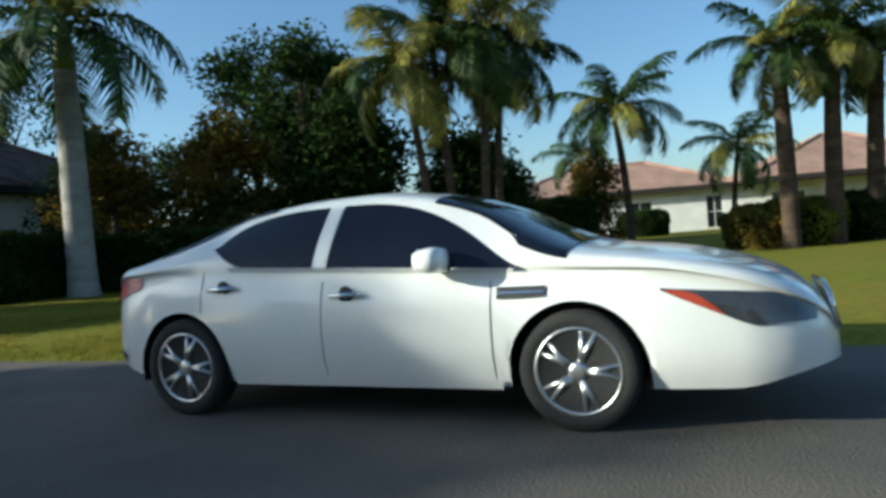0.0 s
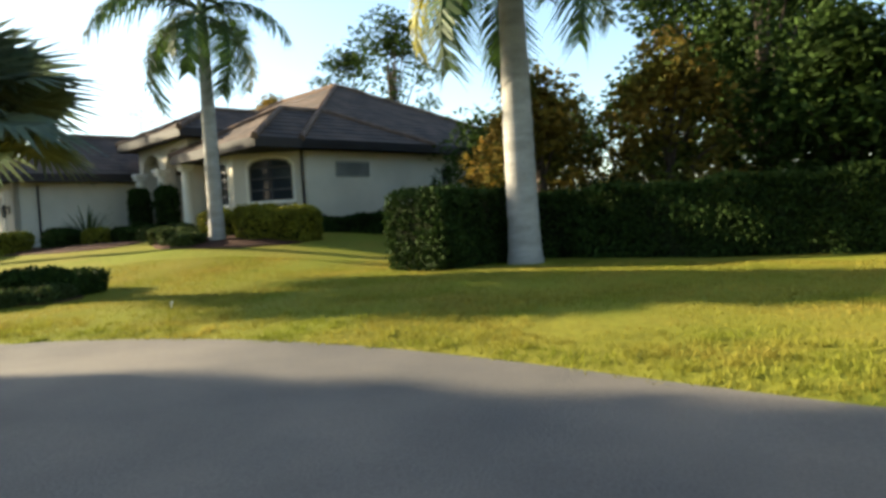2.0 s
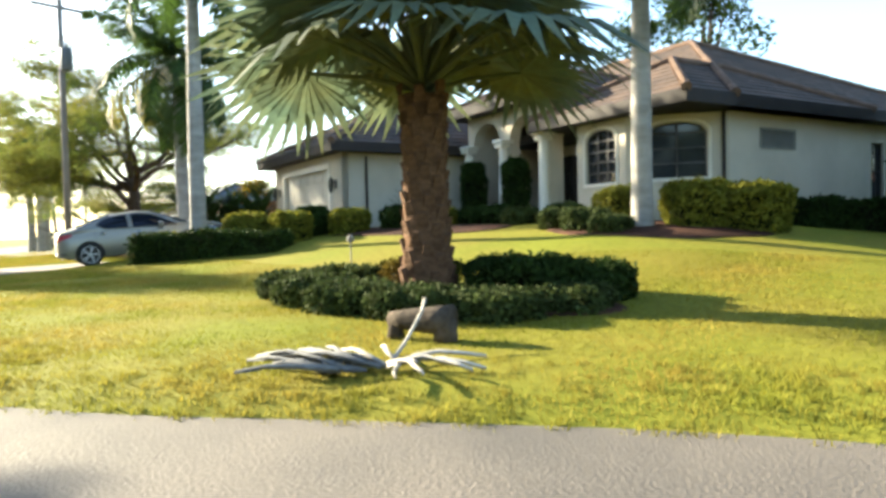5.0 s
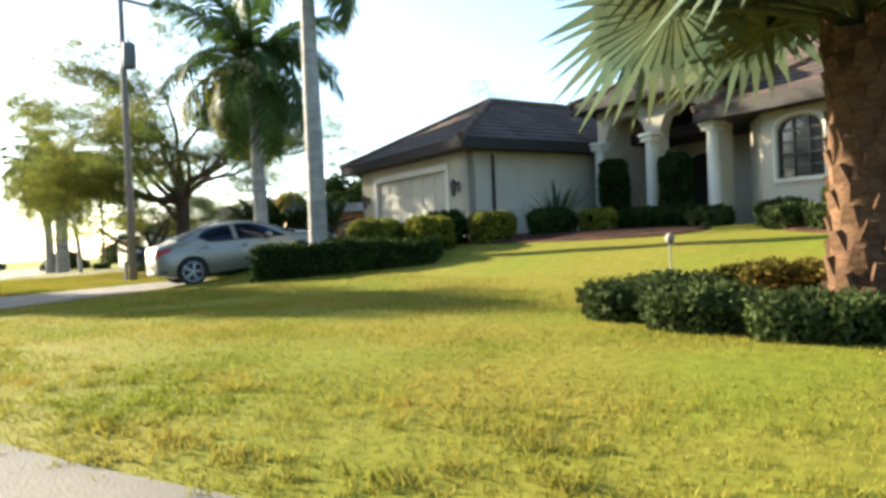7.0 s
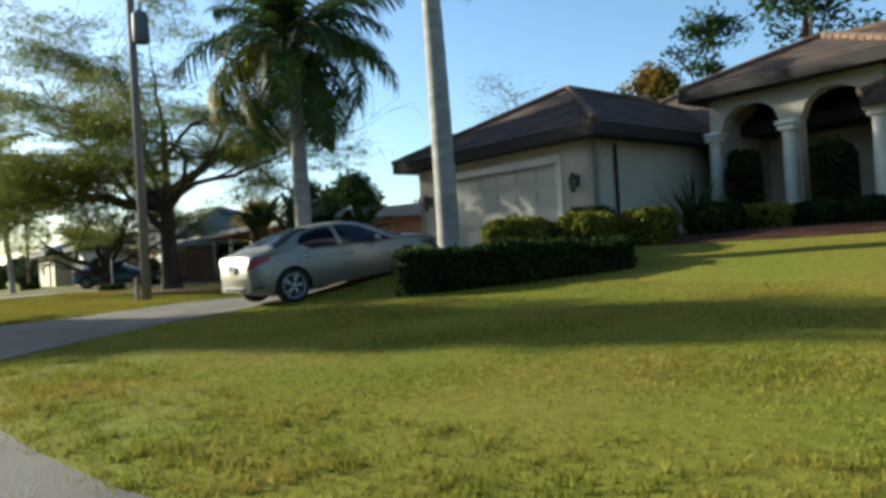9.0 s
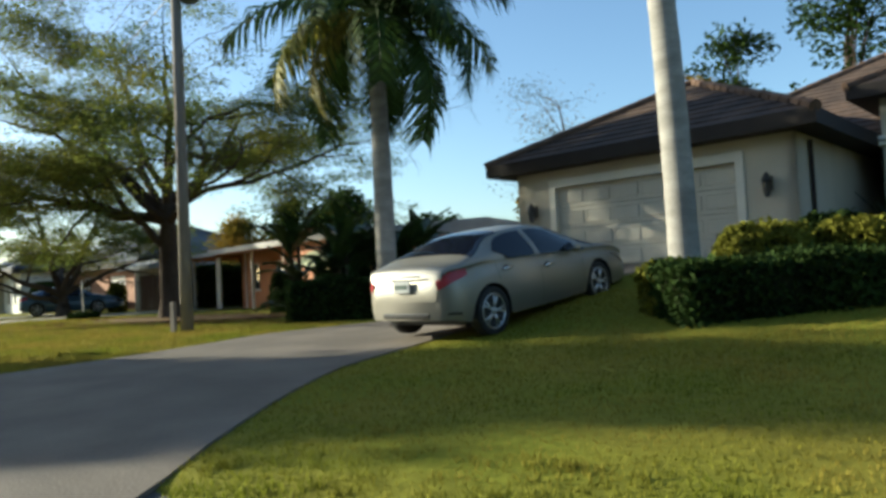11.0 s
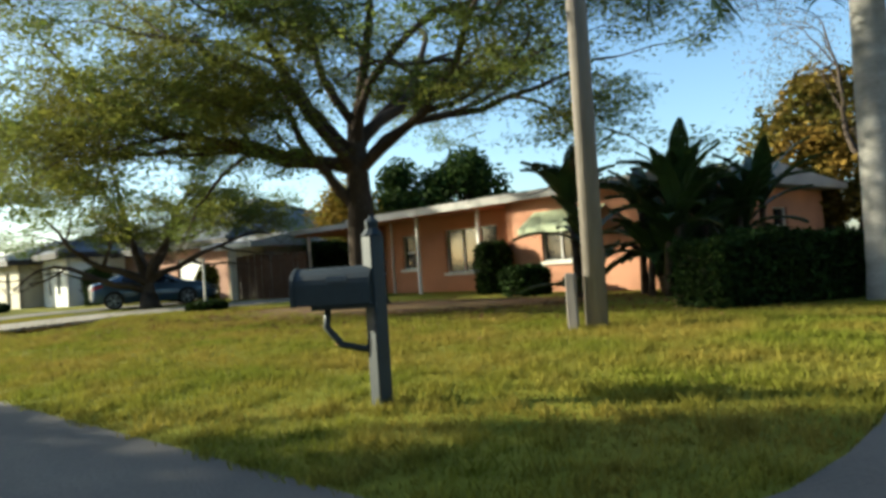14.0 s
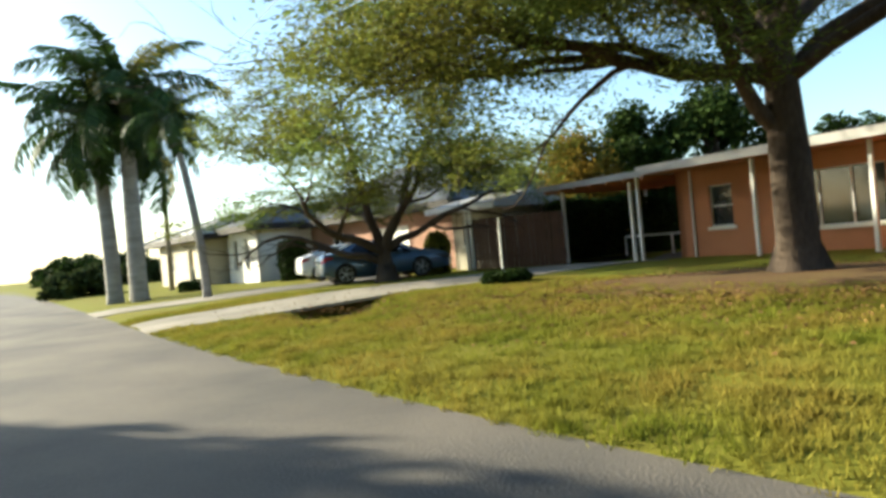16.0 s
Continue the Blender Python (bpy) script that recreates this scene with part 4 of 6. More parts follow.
def leaves(points, sizes, slim, material, name, seed, flat=0.5):
    """Many small leaf blades at the given points, as one mesh."""
    r = np.random.default_rng(seed)
    p = np.asarray(points, float)
    n = len(p)
    a = r.normal(size=(n, 3))
    a[:, 2] *= flat
    a /= np.linalg.norm(a, axis=1)[:, None]
    b = np.cross(a, r.normal(size=(n, 3)))
    b /= np.linalg.norm(b, axis=1)[:, None] + 1e-9
    s = np.asarray(sizes)[:, None] * r.uniform(0.6, 1.3, (n, 1))
    w = s * slim
    v = np.stack([p - a * s, p + b * w, p + a * s, p - b * w], 1).reshape(-1, 3)
    me = bpy.data.meshes.new(name)
    me.vertices.add(4 * n), me.loops.add(4 * n), me.polygons.add(n)
    me.vertices.foreach_set("co", v.ravel())
    me.loops.foreach_set("vertex_index", np.arange(4 * n, dtype=np.int32))
    me.polygons.foreach_set("loop_start", np.arange(0, 4 * n, 4, dtype=np.int32))
    me.materials.append(material)
    me.update(calc_edges=True)
    return me


def clumps(centres, radii, each, seed, squash=0.6):
    r = np.random.default_rng(seed)
    out = []
    for c, rad in zip(centres, radii):
        q = r.normal(size=(each, 3))
        q /= np.linalg.norm(q, axis=1)[:, None] + 1e-9
        q *= (r.uniform(0, 1, (each, 1)) ** 0.45) * rad
        q[:, 2] *= squash
        out.append(q + np.asarray(c))
    return np.vstack(out)


def broad_tree(name, x, y, trunk_h, trunk_r, limbs, label, leaf_mat, each=260, leaf=0.10, slim=0.4, clump=0.9, squash=0.55, seed=3, forks=4, bare=False, twice=1, spread=0.55, stout=1.0, clear=0.0, sink=0, reach=99.0):
    """A tapering trunk, limbs (bearing, rise, length, start) that fork twice, and a crown of leaf clumps along their ends."""
    r = random.Random(seed)
    z = on_ground(x, y) - 0.15
    tree = thing(name, pose(x, y, z), label, "tree")
    flare = [(trunk_r * 1.9, 0.0), (trunk_r * 1.35, 0.25), (trunk_r * 1.1, 0.7), (trunk_r, trunk_h * 0.45), (trunk_r * 0.86, trunk_h * 0.7), (trunk_r * 0.62, trunk_h)]
    tm = Mesh()
    rings = []
    for rad, h in flare:
        rings.append([(rad * (1 + 0.10 * math.sin(3 * a + h) + (0.22 * max(0, math.sin(5 * a)) if h < 0.3 else 0)) * math.cos(a), rad * (1 + 0.10 * math.sin(3 * a + h)) * math.sin(a), h) for a in [2 * math.pi * k / 16 for k in range(16)]])
    part("trunk", tm.rings(rings).mesh("trunk", M_BARK, True), tree, "thick grey-brown trunk with flared roots")
    ends = []

    def grow(m, start, yaw, rise, length, rad, level):
        pts, radii = [Vector(start)], [rad]
        p, a, e = Vector(start), yaw, rise
        n = 9
        for i in range(n):
            a += r.uniform(-24, 24)
            e += r.uniform(-20, 16) + (5 if e < 5 else 0) - (6 if i > 5 else 0)
            d = Vector((math.cos(radians(a)) * math.cos(radians(e)), math.sin(radians(a)) * math.cos(radians(e)), math.sin(radians(e))))
            p = p + d * length / n
            pts.append(p.copy())
            radii.append(rad * (1 - 0.78 * ((i + 1) / n) ** 0.8))
        m.tube(pts, radii, 8 if level == 0 else 5, cap=False)
        if level < 3:
            for k in range((forks, 3, 2, 0)[level]):
                i = min(n, int(n * (0.25 + 0.75 * (k + 1) / (forks, 3, 2, 1)[level])))
                grow(m, pts[i], a + r.uniform(-60, 60), e * 0.5 + r.uniform(-sink, 35), length * r.uniform(0.38, 0.62), max(0.012, radii[i] * 0.72), level + 1)
        if level >= 1:
            ends.extend(pts[2::2] if level > 1 else pts[4::2])

    for yaw, rise, length, start in limbs:
        m = Mesh()
        grow(m, (0.3 * trunk_r * math.cos(radians(yaw)), 0.3 * trunk_r * math.sin(radians(yaw)), trunk_h * start), yaw, rise, length, trunk_r * stout * r.uniform(0.28, 0.40), 0)
        part("limb", m.mesh("limb", M_BARK, True), tree)
    if not bare:
        centres = [e + Vector((r.uniform(-spread, spread), r.uniform(-spread, spread), r.uniform(-0.45, 0.4))) for e in ends for _ in range(twice)]
        centres = [c for c in centres if c.z > clear + r.uniform(-0.3, 0.3) and math.hypot(c.x, c.y) < reach]
        pts = clumps(centres, [clump * r.uniform(0.5, 1.2) for _ in centres], each, seed, squash)
        tagged(part("crown", leaves(pts, np.full(len(pts), leaf), slim, leaf_mat, "crown", seed), tree, "open crown of many small leaves"), kind="stuff")
    return tree


def bush_core(m, cx, cy, z0, rx, ry, h, seed, cells=9):
    """A lumpy rounded solid."""
    r = random.Random(seed)
    rings = []
    for i in range(cells):
        t = i / (cells - 1)
        s = (1 - (2 * t - 1) ** 4) ** 0.5 * 0.98 + 0.02 if t > 0.5 else 0.80 + 0.4 * t
        rings.append([(cx + rx * s * (0.9 + r.uniform(-0.08, 0.08)) * math.cos(2 * math.pi * k / 12), cy + ry * s * (0.9 + r.uniform(-0.08, 0.08)) * math.sin(2 * math.pi * k / 12), z0 + h * t * 0.96) for k in range(12)])
    return m.rings(rings)


def shrub(x, y, rx, ry, h, material, label, seed, density=900, leaf=0.06, name="shrub", group="", slim=0.5, lift=0.0, turn=0.0):
    z = on_ground(x, y) - 0.08 + lift
    s = thing(name, pose(x, y, z, 0, 0, turn), label, "shrub", group)
    # solid filler behind the leaves, coloured dark as their inner shade
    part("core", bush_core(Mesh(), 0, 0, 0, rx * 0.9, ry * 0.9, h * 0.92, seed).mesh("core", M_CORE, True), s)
    r = np.random.default_rng(seed)
    n = int(density * (rx * ry * 3.1 + 3.1 * (rx + ry) * h))
    a, t = r.uniform(0, 2 * math.pi, n), r.uniform(0, 1, n)
    top = r.random(n) < 0.45
    rad = np.where(top, np.sqrt(r.random(n)), np.where(t > 0.6, np.sqrt(np.clip(1 - ((t - 0.6) / 0.42) ** 3, 0, 1)), 0.86 + 0.22 * t))
    zz = np.where(top, h * (0.97 - 0.22 * rad ** 4), h * t)
    lump = 1 + 0.10 * np.sin(a * 5 + seed) * np.cos(zz * 6 + seed)
    pts = np.stack([np.cos(a) * rx * rad * lump, np.sin(a) * ry * rad * lump, zz * lump], 1) + r.normal(0, 0.03, (n, 3))
    pts[:, 2] = np.maximum(pts[:, 2], 0.02)
    tagged(part("foliage", leaves(pts, np.full(n, leaf), slim, material, "foliage", seed, 0.9), s), kind="stuff")
    return s


def hedge(p0, p1, width, h, material, label, seed, density=900, leaf=0.055, name="hedge"):
    """A clipped hedge along a line."""
    a, b = Vector(p0), Vector(p1)
    mid = (a + b) / 2
    L = (b - a).length
    yaw = math.degrees(math.atan2(b.y - a.y, b.x - a.x))
    z = min(on_ground(*p0), on_ground(*p1), on_ground(mid.x, mid.y)) - 0.1
    s = thing(name, pose(mid.x, mid.y, z, 0, 0, yaw), label, "hedge")
    r = np.random.default_rng(seed)
    core = Mesh()
    n = max(4, int(L / 0.5))
    rings = []
    for i in range(n + 1):
        u = -L / 2 + L * i / n
        w, hh = width / 2 * (0.84 + 0.08 * r.random()), h * (0.90 + 0.05 * r.random())
        e = 0.9 if i in (0, n) else 1
        rings.append([(u * (0.97 if i in (0, n) else 1), -w * e, 0), (u, w * e, 0), (u, w * e, hh * 0.9), (u, w * 0.7, hh * e), (u, -w * 0.7, hh * e), (u, -w * e, hh * 0.9)])
    # solid filler within the hedge, its inner shade painted as near-black
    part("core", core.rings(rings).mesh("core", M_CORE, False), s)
    k = int(density * (L * width + 2 * L * h + 2 * width * h))
    areas = np.array([L * width, L * h, L * h, width * h, width * h])
    which = r.choice(5, k, p=areas / areas.sum())
    u, v, q = r.uniform(-L / 2, L / 2, k), r.uniform(-width / 2, width / 2, k), h * r.random(k) ** 0.9
    side_ = width / 2 * (1 - 0.12 * (q / h) ** 6)
    x = np.where(which == 3, -L / 2, np.where(which == 4, L / 2, u))
    y = np.where(which == 1, -side_, np.where(which == 2, side_, v))
    zz = np.where(which == 0, h, q)
    lump = 0.06 * np.sin(x * 2.3 + seed) + 0.04 * np.sin(x * 5.1 + zz * 3)
    pts = np.stack([x, y + np.sign(y) * lump * (which > 0), zz + lump * (which == 0)], 1) + r.normal(0, 0.045, (k, 3))
    pts[:, 2] = np.maximum(pts[:, 2], 0.02)
    tagged(part("foliage", leaves(pts, np.full(k, leaf), 0.5, material, "foliage", seed, 0.9), s), kind="stuff")
    return s


def leaf_mass(name, x, y, rx, ry, h, z0, trunk_r, leaf_mat, label, seed, n=80, each=230, leaf=0.16, clump=1.1):
    """A dense broadleaf tree: trunk, limbs and a ragged crown of clumps from z0 up to h."""
    r = random.Random(seed)
    base = on_ground(x, y) - 0.1
    tree = thing(name, pose(x, y, base), label, "tree", "trees behind the gardens")
    part("trunk", Mesh().tube([(0, 0, 0), (0.1, 0, z0 + 0.3), (r.uniform(-.3, .3), 0, (z0 + h) / 2), (0, r.uniform(-.3, .3), h * 0.8)], [trunk_r * 1.4, trunk_r, trunk_r * 0.7, trunk_r * 0.2], 10).mesh("trunk", M_BARK, True), tree)
    centres, rad, lm = [], [], Mesh()
    for i in range(n):
        a, t = r.uniform(0, 2 * math.pi), r.random()
        s = math.sqrt(max(0.02, 1 - (2 * t - 1) ** 2)) * 0.6 + 0.4 * (1 - t)
        k = math.sqrt(r.random()) * s
        c = Vector((rx * k * math.cos(a), ry * k * math.sin(a), z0 + (h - z0) * t + r.uniform(-.3, .3)))
        centres.append(c)
        rad.append(clump * r.uniform(0.55, 1.2))
        if i % 4 == 0:
            lm.tube([(0, 0, max(z0 * 0.7, c.z * 0.55)), c * 0.6 + Vector((0, 0, c.z * 0.3)), c], [trunk_r * 0.4, trunk_r * 0.22, 0.02], 5, cap=False)
    tagged(part("limb", lm.mesh("limb", M_BARK, True), tree), kind="stuff")
    pts = clumps(centres, rad, each, seed, 0.75)
    pts[:, 2] = np.maximum(pts[:, 2], 0.2)
    tagged(part("crown", leaves(pts, np.full(len(pts), leaf), 0.45, leaf_mat, "crown", seed), tree), kind="stuff")
    return tree


# palms
royal_palm("royal_palm", -9.05, 17.95, 5.8, 0.335, (-0.15, 0), 15, 1.2, "royal palm with pale swollen trunk before a hedge", 0.1, base_flare=1.35)
royal_palm("royal_palm", -19.1, 19.35, 5.7, 0.22, (-0.1, 0.0), 13, 1.12, "slender royal palm beside the cream house", 0.1)
royal_palm("royal_palm", -31.8, 16.2, 7.6, 0.23, (-0.35, -0.1), 12, 1.0, "royal palm with tall bare grey trunk by the driveway", 0.15)
royal_palm("royal_palm", -39.3, 20.0, 6.7, 0.25, (0.1, 0), 26, 1.3, "royal palm with heavy dark drooping crown", 0.25)
for x, y, hgt in ((-75.9, 27.2, 6.6), (-76.1, 28.4, 6.2), (-74.5, 27.4, 7.6)):
    royal_palm("royal_palm", x, y, hgt, 0.31, (rng.uniform(-.3, .3), 0), 18, 1.32, "tall royal palm in a roadside group", 0.05)
royal_palm("coconut_palm", -69.6, 26.7, 6.2, 0.15, (-0.7, 0), 9, 0.7, "thin leaning palm with sparse crown", 0.1, shaft=0.5)
# palms behind the white car
for x, y, hgt, lean in ((0.0, 17.9, 4.9, -0.5), (0.6, 18.2, 5.5, -0.2), (1.4, 18.0, 5.6, 0.4), (1.8, 18.6, 5.2, 0.6)):
    royal_palm("areca_palm", x, y, hgt, 0.11, (lean, 0.2), 14, 0.85, "clustered feathery palm with yellowing fronds", 0.45, shaft=0.7, bark=M_PALMBARK)
royal_palm("areca_palm", 8.9, 31.5, 5.6, 0.17, (-0.4, 0), 18, 1.1, "feathery palm with dark arching crown", 0.1, shaft=0.6, bark=M_PALMBARK)
royal_palm("areca_palm", 13.6, 31.5, 3.6, 0.12, (0.3, 0), 14, 0.95, "feathery palm with thin trunk", 0.2, shaft=0.5, bark=M_PALMBARK)
royal_palm("areca_palm", 7.4, 36.0, 4.0, 0.12, (0.2, 0), 11, 0.8, "small feathery palm with arching fronds", 0.2, shaft=0.5, bark=M_PALMBARK)
for x, y, hgt in ((9.3, 18.0, 5.0), (10.7, 18.4, 5.3), (12.2, 19.0, 4.9)):
    royal_palm("cabbage_palm", x, y, hgt, 0.22, (-0.2, 0), 18, 0.72, "rough trunked palm with yellow-green crown", 0.35, shaft=0.3, bark=M_PALMBARK)
bismarck_palm(-18.9, 12.0, 2.9)

# big trees
broad_tree("shade_tree", -49.9, 23.15, 4.8, 0.33, [(207, 38, 5.0, 0.55), (212, 8, 8.0, 0.74), (228, 12, 7.6, 0.76), (190, 22, 8.0, 0.78), (238, 18, 7.6, 0.76), (168, 34, 7.4, 0.80), (258, 38, 7.2, 0.82), (300, 46, 7.0, 0.88), (332, 40, 7.6, 0.74), (15, 36, 7.6, 0.76), (62, 44, 6.4, 0.90), (112, 36, 7.0, 0.82), (222, 58, 5.6, 1.0), (320, 64, 5.0, 1.0)], "wide spreading shade tree with feathery leaves and thick limbs", M_LEAFY, 42, 0.068, 0.24, 0.64, 0.40, seed=5, twice=3, spread=1.0, stout=1.4, clear=2.5, sink=32, reach=8.8)
broad_tree("shade_tree", -62.85, 28.6, 1.3, 0.27, [(200, 40, 5.4, 0.62), (160, 54, 5.0, 1.0), (250, 50, 5.0, 0.9), (330, 56, 4.6, 1.0), (20, 50, 5.2, 0.95), (90, 58, 4.8, 1.0), (225, 68, 4.8, 1.0)], "low forking shade tree over parked cars", M_LEAFY, 44, 0.072, 0.24, 0.62, 0.36, seed=8, twice=2, spread=0.8, stout=1.8, clear=2.5, sink=12)
# trees on the far side of the road, whose shade falls across it
leaf_mass("garden_tree", -37.0, 0.4, 3.8, 3.6, 13.0, 7.0, 0.3, M_LEAF, "tall dark tree across the road shading it", 51, 130, 170, 0.24, 1.3)
leaf_mass("garden_tree", -62.0, 6.9, 3.0, 2.6, 12.8, 4.6, 0.3, M_LEAF, "tall dark tree across the road shading it", 52, 120, 150, 0.24, 1.4)
leaf_mass("garden_tree", -68.5, 8.4, 3.0, 2.6, 7.0, 2.6, 0.25, M_LEAF, "broad dark tree across the road shading it", 53, 60, 150, 0.24, 1.3)
# unseen trees added down the road to give window panes something dark to reflect
for i, (x, y) in enumerate(((-93, 6), (-105, 3), (-120, 11), (-136, 18))):
    leaf_mass("garden_tree", x, y, 6.5, 4.0, 7.5, 0.4, 0.25, M_LEAF, "unseen dense dark tree down the road, added for window reflections", 170 + i, 30, 70, 0.4, 2.2)
# unseen tall row, added to block sky fill on south-facing sides and darken reflections
for i, x in enumerate((-66, -55, -44, -33, -22, -11, 0, 11)):
    leaf_mass("garden_tree", x, -13.0 - 0.32 * (x + 30) - (i % 2) * 2.0, 6.2, 3.0, 11.0 + (i * 37 % 3), 0.4, 0.3, M_LEAF, "unseen tall dense tree across the road, added to cut sky light", 80 + i, 64, 80, 0.36, 2.0)
for i, (x, y, rx, ry, hh, z0, lm_) in enumerate([(-6.6, 26.5, 3.0, 2.6, 8.6, 0.4, M_LEAF), (-4.2, 24.5, 3.0, 2.6, 8.0, 0.4, M_LEAF), (-13.2, 27.0, 2.2, 2.0, 4.4, 0.4, M_LEAF), (-2.4, 22.5, 2.4, 2.2, 5.2, 0.2, M_LEAF), (-11.0, 23.6, 1.6, 1.5, 4.0, 0.3, M_LEAFO), (-6.4, 21.8, 2.2, 1.7, 5.0, 0.2, M_LEAFO), (1.2, 22.5, 1.9, 1.8, 3.9, 0.2, M_LEAF), (-9.8, 21.6, 2.0, 1.6, 4.6, 0.2, M_LEAFO), (7.6, 33.5, 1.8, 1.8, 4.4, 0.2, M_LEAFO), (-12.0, 33.0, 3.4, 3.0, 5.4, 0.6, M_LEAF), (-4.0, 30.0, 3.2, 3.0, 8.8, 0.6, M_LEAF), (2.5, 31.0, 2.4, 2.0, 4.0, 0.2, M_LEAF)]):
    leaf_mass("garden_tree", x, y, rx, ry, hh, z0, 0.16, lm_, "dense dark garden tree with rusty tinged leaves" if lm_ is M_LEAFO else "dense dark green garden tree", 20 + i, n=64 if lm_ is M_LEAFO else 80, each=95 if lm_ is M_LEAFO or x < -8 else 190, leaf=0.12, clump=0.9 if lm_ is M_LEAFO else 1.1)
leaf_mass("pine_tree", -26.5, 44.0, 4.0, 3.0, 14.0, 6.5, 0.22, M_LEAF, "tall open tree rising behind the tile roof", 41, 34, 110, 0.17, 1.3)
leaf_mass("pine_tree", -31.5, 47.0, 3.5, 3.0, 13.5, 6.5, 0.22, M_LEAF, "tall open tree rising behind the tile roof", 42, 30, 110, 0.17, 1.3)
leaf_mass("garden_tree", -33.5, 40.5, 3.0, 3.0, 8.5, 2.0, 0.18, M_LEAFO, "bushy olive-brown tree behind the garage", 43, 46)
leaf_mass("garden_tree", -54.3, 41.5, 3.6, 2.6, 6.3, 0.4, 0.2, M_LEAF, "dark green tree behind the orange house", 54, 70)
leaf_mass("garden_tree", -57.2, 40.6, 3.0, 2.4, 6.2, 0.4, 0.2, M_LEAF, "dark green tree behind the orange house", 44, 60)
leaf_mass("garden_tree", -58.9, 37.3, 1.8, 1.6, 4.9, 0.8, 0.2, M_GOLD, "golden yellow tree behind the carport", 45, 46, leaf=0.11)
leaf_mass("garden_tree", -49.4, 44.0, 3.0, 2.4, 4.6, 0.6, 0.2, M_LEAF, "dark green tree behind the orange house", 46, 56)
leaf_mass("garden_tree", -38.6, 36.5, 2.6, 2.4, 5.6, 0.6, 0.2, M_LEAFO, "olive-brown bushy tree beside the garage", 47, 40)
leaf_mass("garden_tree", -91.0, 34.6, 3.4, 2.0, 1.5, 0.2, 0.1, M_HEDGEG, "low round green tree along the road", 48, 60, clump=0.5)
leaf_mass("garden_tree", -112.0, 52.5, 7.0, 4.0, 2.6, 0.3, 0.2, M_HEDGEG, "distant dark tree along the road", 49, 50, leaf=0.25, clump=1.1)
leaf_mass("garden_tree", -175.0, 84.0, 16.0, 5.0, 4.0, 0.3, 0.2, M_LEAF, "distant dark tree along the road", 60, 40, leaf=0.5, clump=2.2)
broad_tree("bare_tree", -37.5, 34.0, 3.0, 0.28, [(200, 50, 5.0, 0.8), (120, 60, 5.0, 1.0), (300, 55, 5.0, 0.9), (30, 60, 4.5, 1.0)], "nearly leafless thin branched tree behind the garage", M_LEAFO, 8, 0.05, 0.4, 0.8, seed=15, forks=5)

# hedges and shrubs
def bed(x, y, rx, ry, label, material=M_SOIL, name="mulch_bed"):
    """A low mounded planting bed of mulch."""
    m = Mesh()
    rings = []
    for f, lift in ((1.0, -0.04), (0.9, 0.03), (0.5, 0.05), (0.05, 0.06)):
        ring = []
        for k in range(28):
            a = 2 * math.pi * k / 28
            w = f * (1 + 0.08 * math.sin(3 * a + x))
            px, py = x + rx * w * math.cos(a), y + ry * w * math.sin(a)
            ring.append((px, py, on_ground(px, py) + lift))
        rings.append(ring)
    return tagged(part(name, m.rings(rings).mesh(name, material, True)), label, "planting bed", kind="structure")


bed(-49.3, 22.3, 5.2, 2.6, "bare reddish-brown earth under the shade tree", M_EARTH, "bare_earth")
bed(-18.4, 12.2, 2.3, 1.1, "dark mulch bed round the fan palm")
bed(-19.2, 19.6, 2.8, 1.6, "reddish mulch bed at the slender palm")
bed(-27.0, 19.9, 4.6, 1.5, "dark mulch bed along the cream house")
hedge((-11.0, 16.5), (-10.1, 19.4), 1.5, 1.75, M_HEDGE, "tall clipped dark green hedge", 61)
hedge((-10.6, 20.2), (4.5, 19.8), 1.6, 1.75, M_HEDGE, "long tall dark green hedge behind the royal palm", 62)
hedge((-19.2, 23.0), (-15.6, 26.6), 0.9, 0.95, M_HEDGE, "low dark hedge along the cream house", 63)
hedge((-31.9, 14.5), (-28.2, 16.6), 1.2, 0.85, M_HEDGE, "low clipped dark green hedge beside the driveway", 64)
hedge((-55.4, 37.2), (-59.2, 38.6), 1.2, 2.2, M_HEDGE, "dark overgrown hedge closing the back of the carport", 66, density=420, leaf=0.09)
hedge((-58.9, 34.0), (-57.2, 38.0), 0.9, 2.3, M_HEDGE, "dark overgrown hedge along the side of the carport", 67, density=420, leaf=0.09)
hedge((-41.9, 19.4), (-39.6, 21.2), 1.2, 1.1, M_HEDGE, "dark green hedge beside the driveway", 65)
for i, (x, y, r_, h_, mm) in enumerate([(-18.2, 20.2, 0.75, 1.0, M_HEDGEY), (-17.2, 20.6, 0.8, 1.05, M_HEDGEY), (-20.2, 20.6, 0.6, 0.9, M_HEDGEY), (-20.3, 19.0, 0.55, 0.5, M_HEDGEG), (-21.2, 19.4, 0.5, 0.5, M_HEDGEG), (-19.5, 18.6, 0.45, 0.4, M_HEDGEG), (-21.6, 20.3, 0.5, 0.55, M_HEDGEG)]):
    shrub(x, y, r_, r_, h_, mm, "rounded yellow-green shrub beside the slender palm" if mm is M_HEDGEY else "low grey-green clipped shrub", 70 + i, group="foundation shrubs")
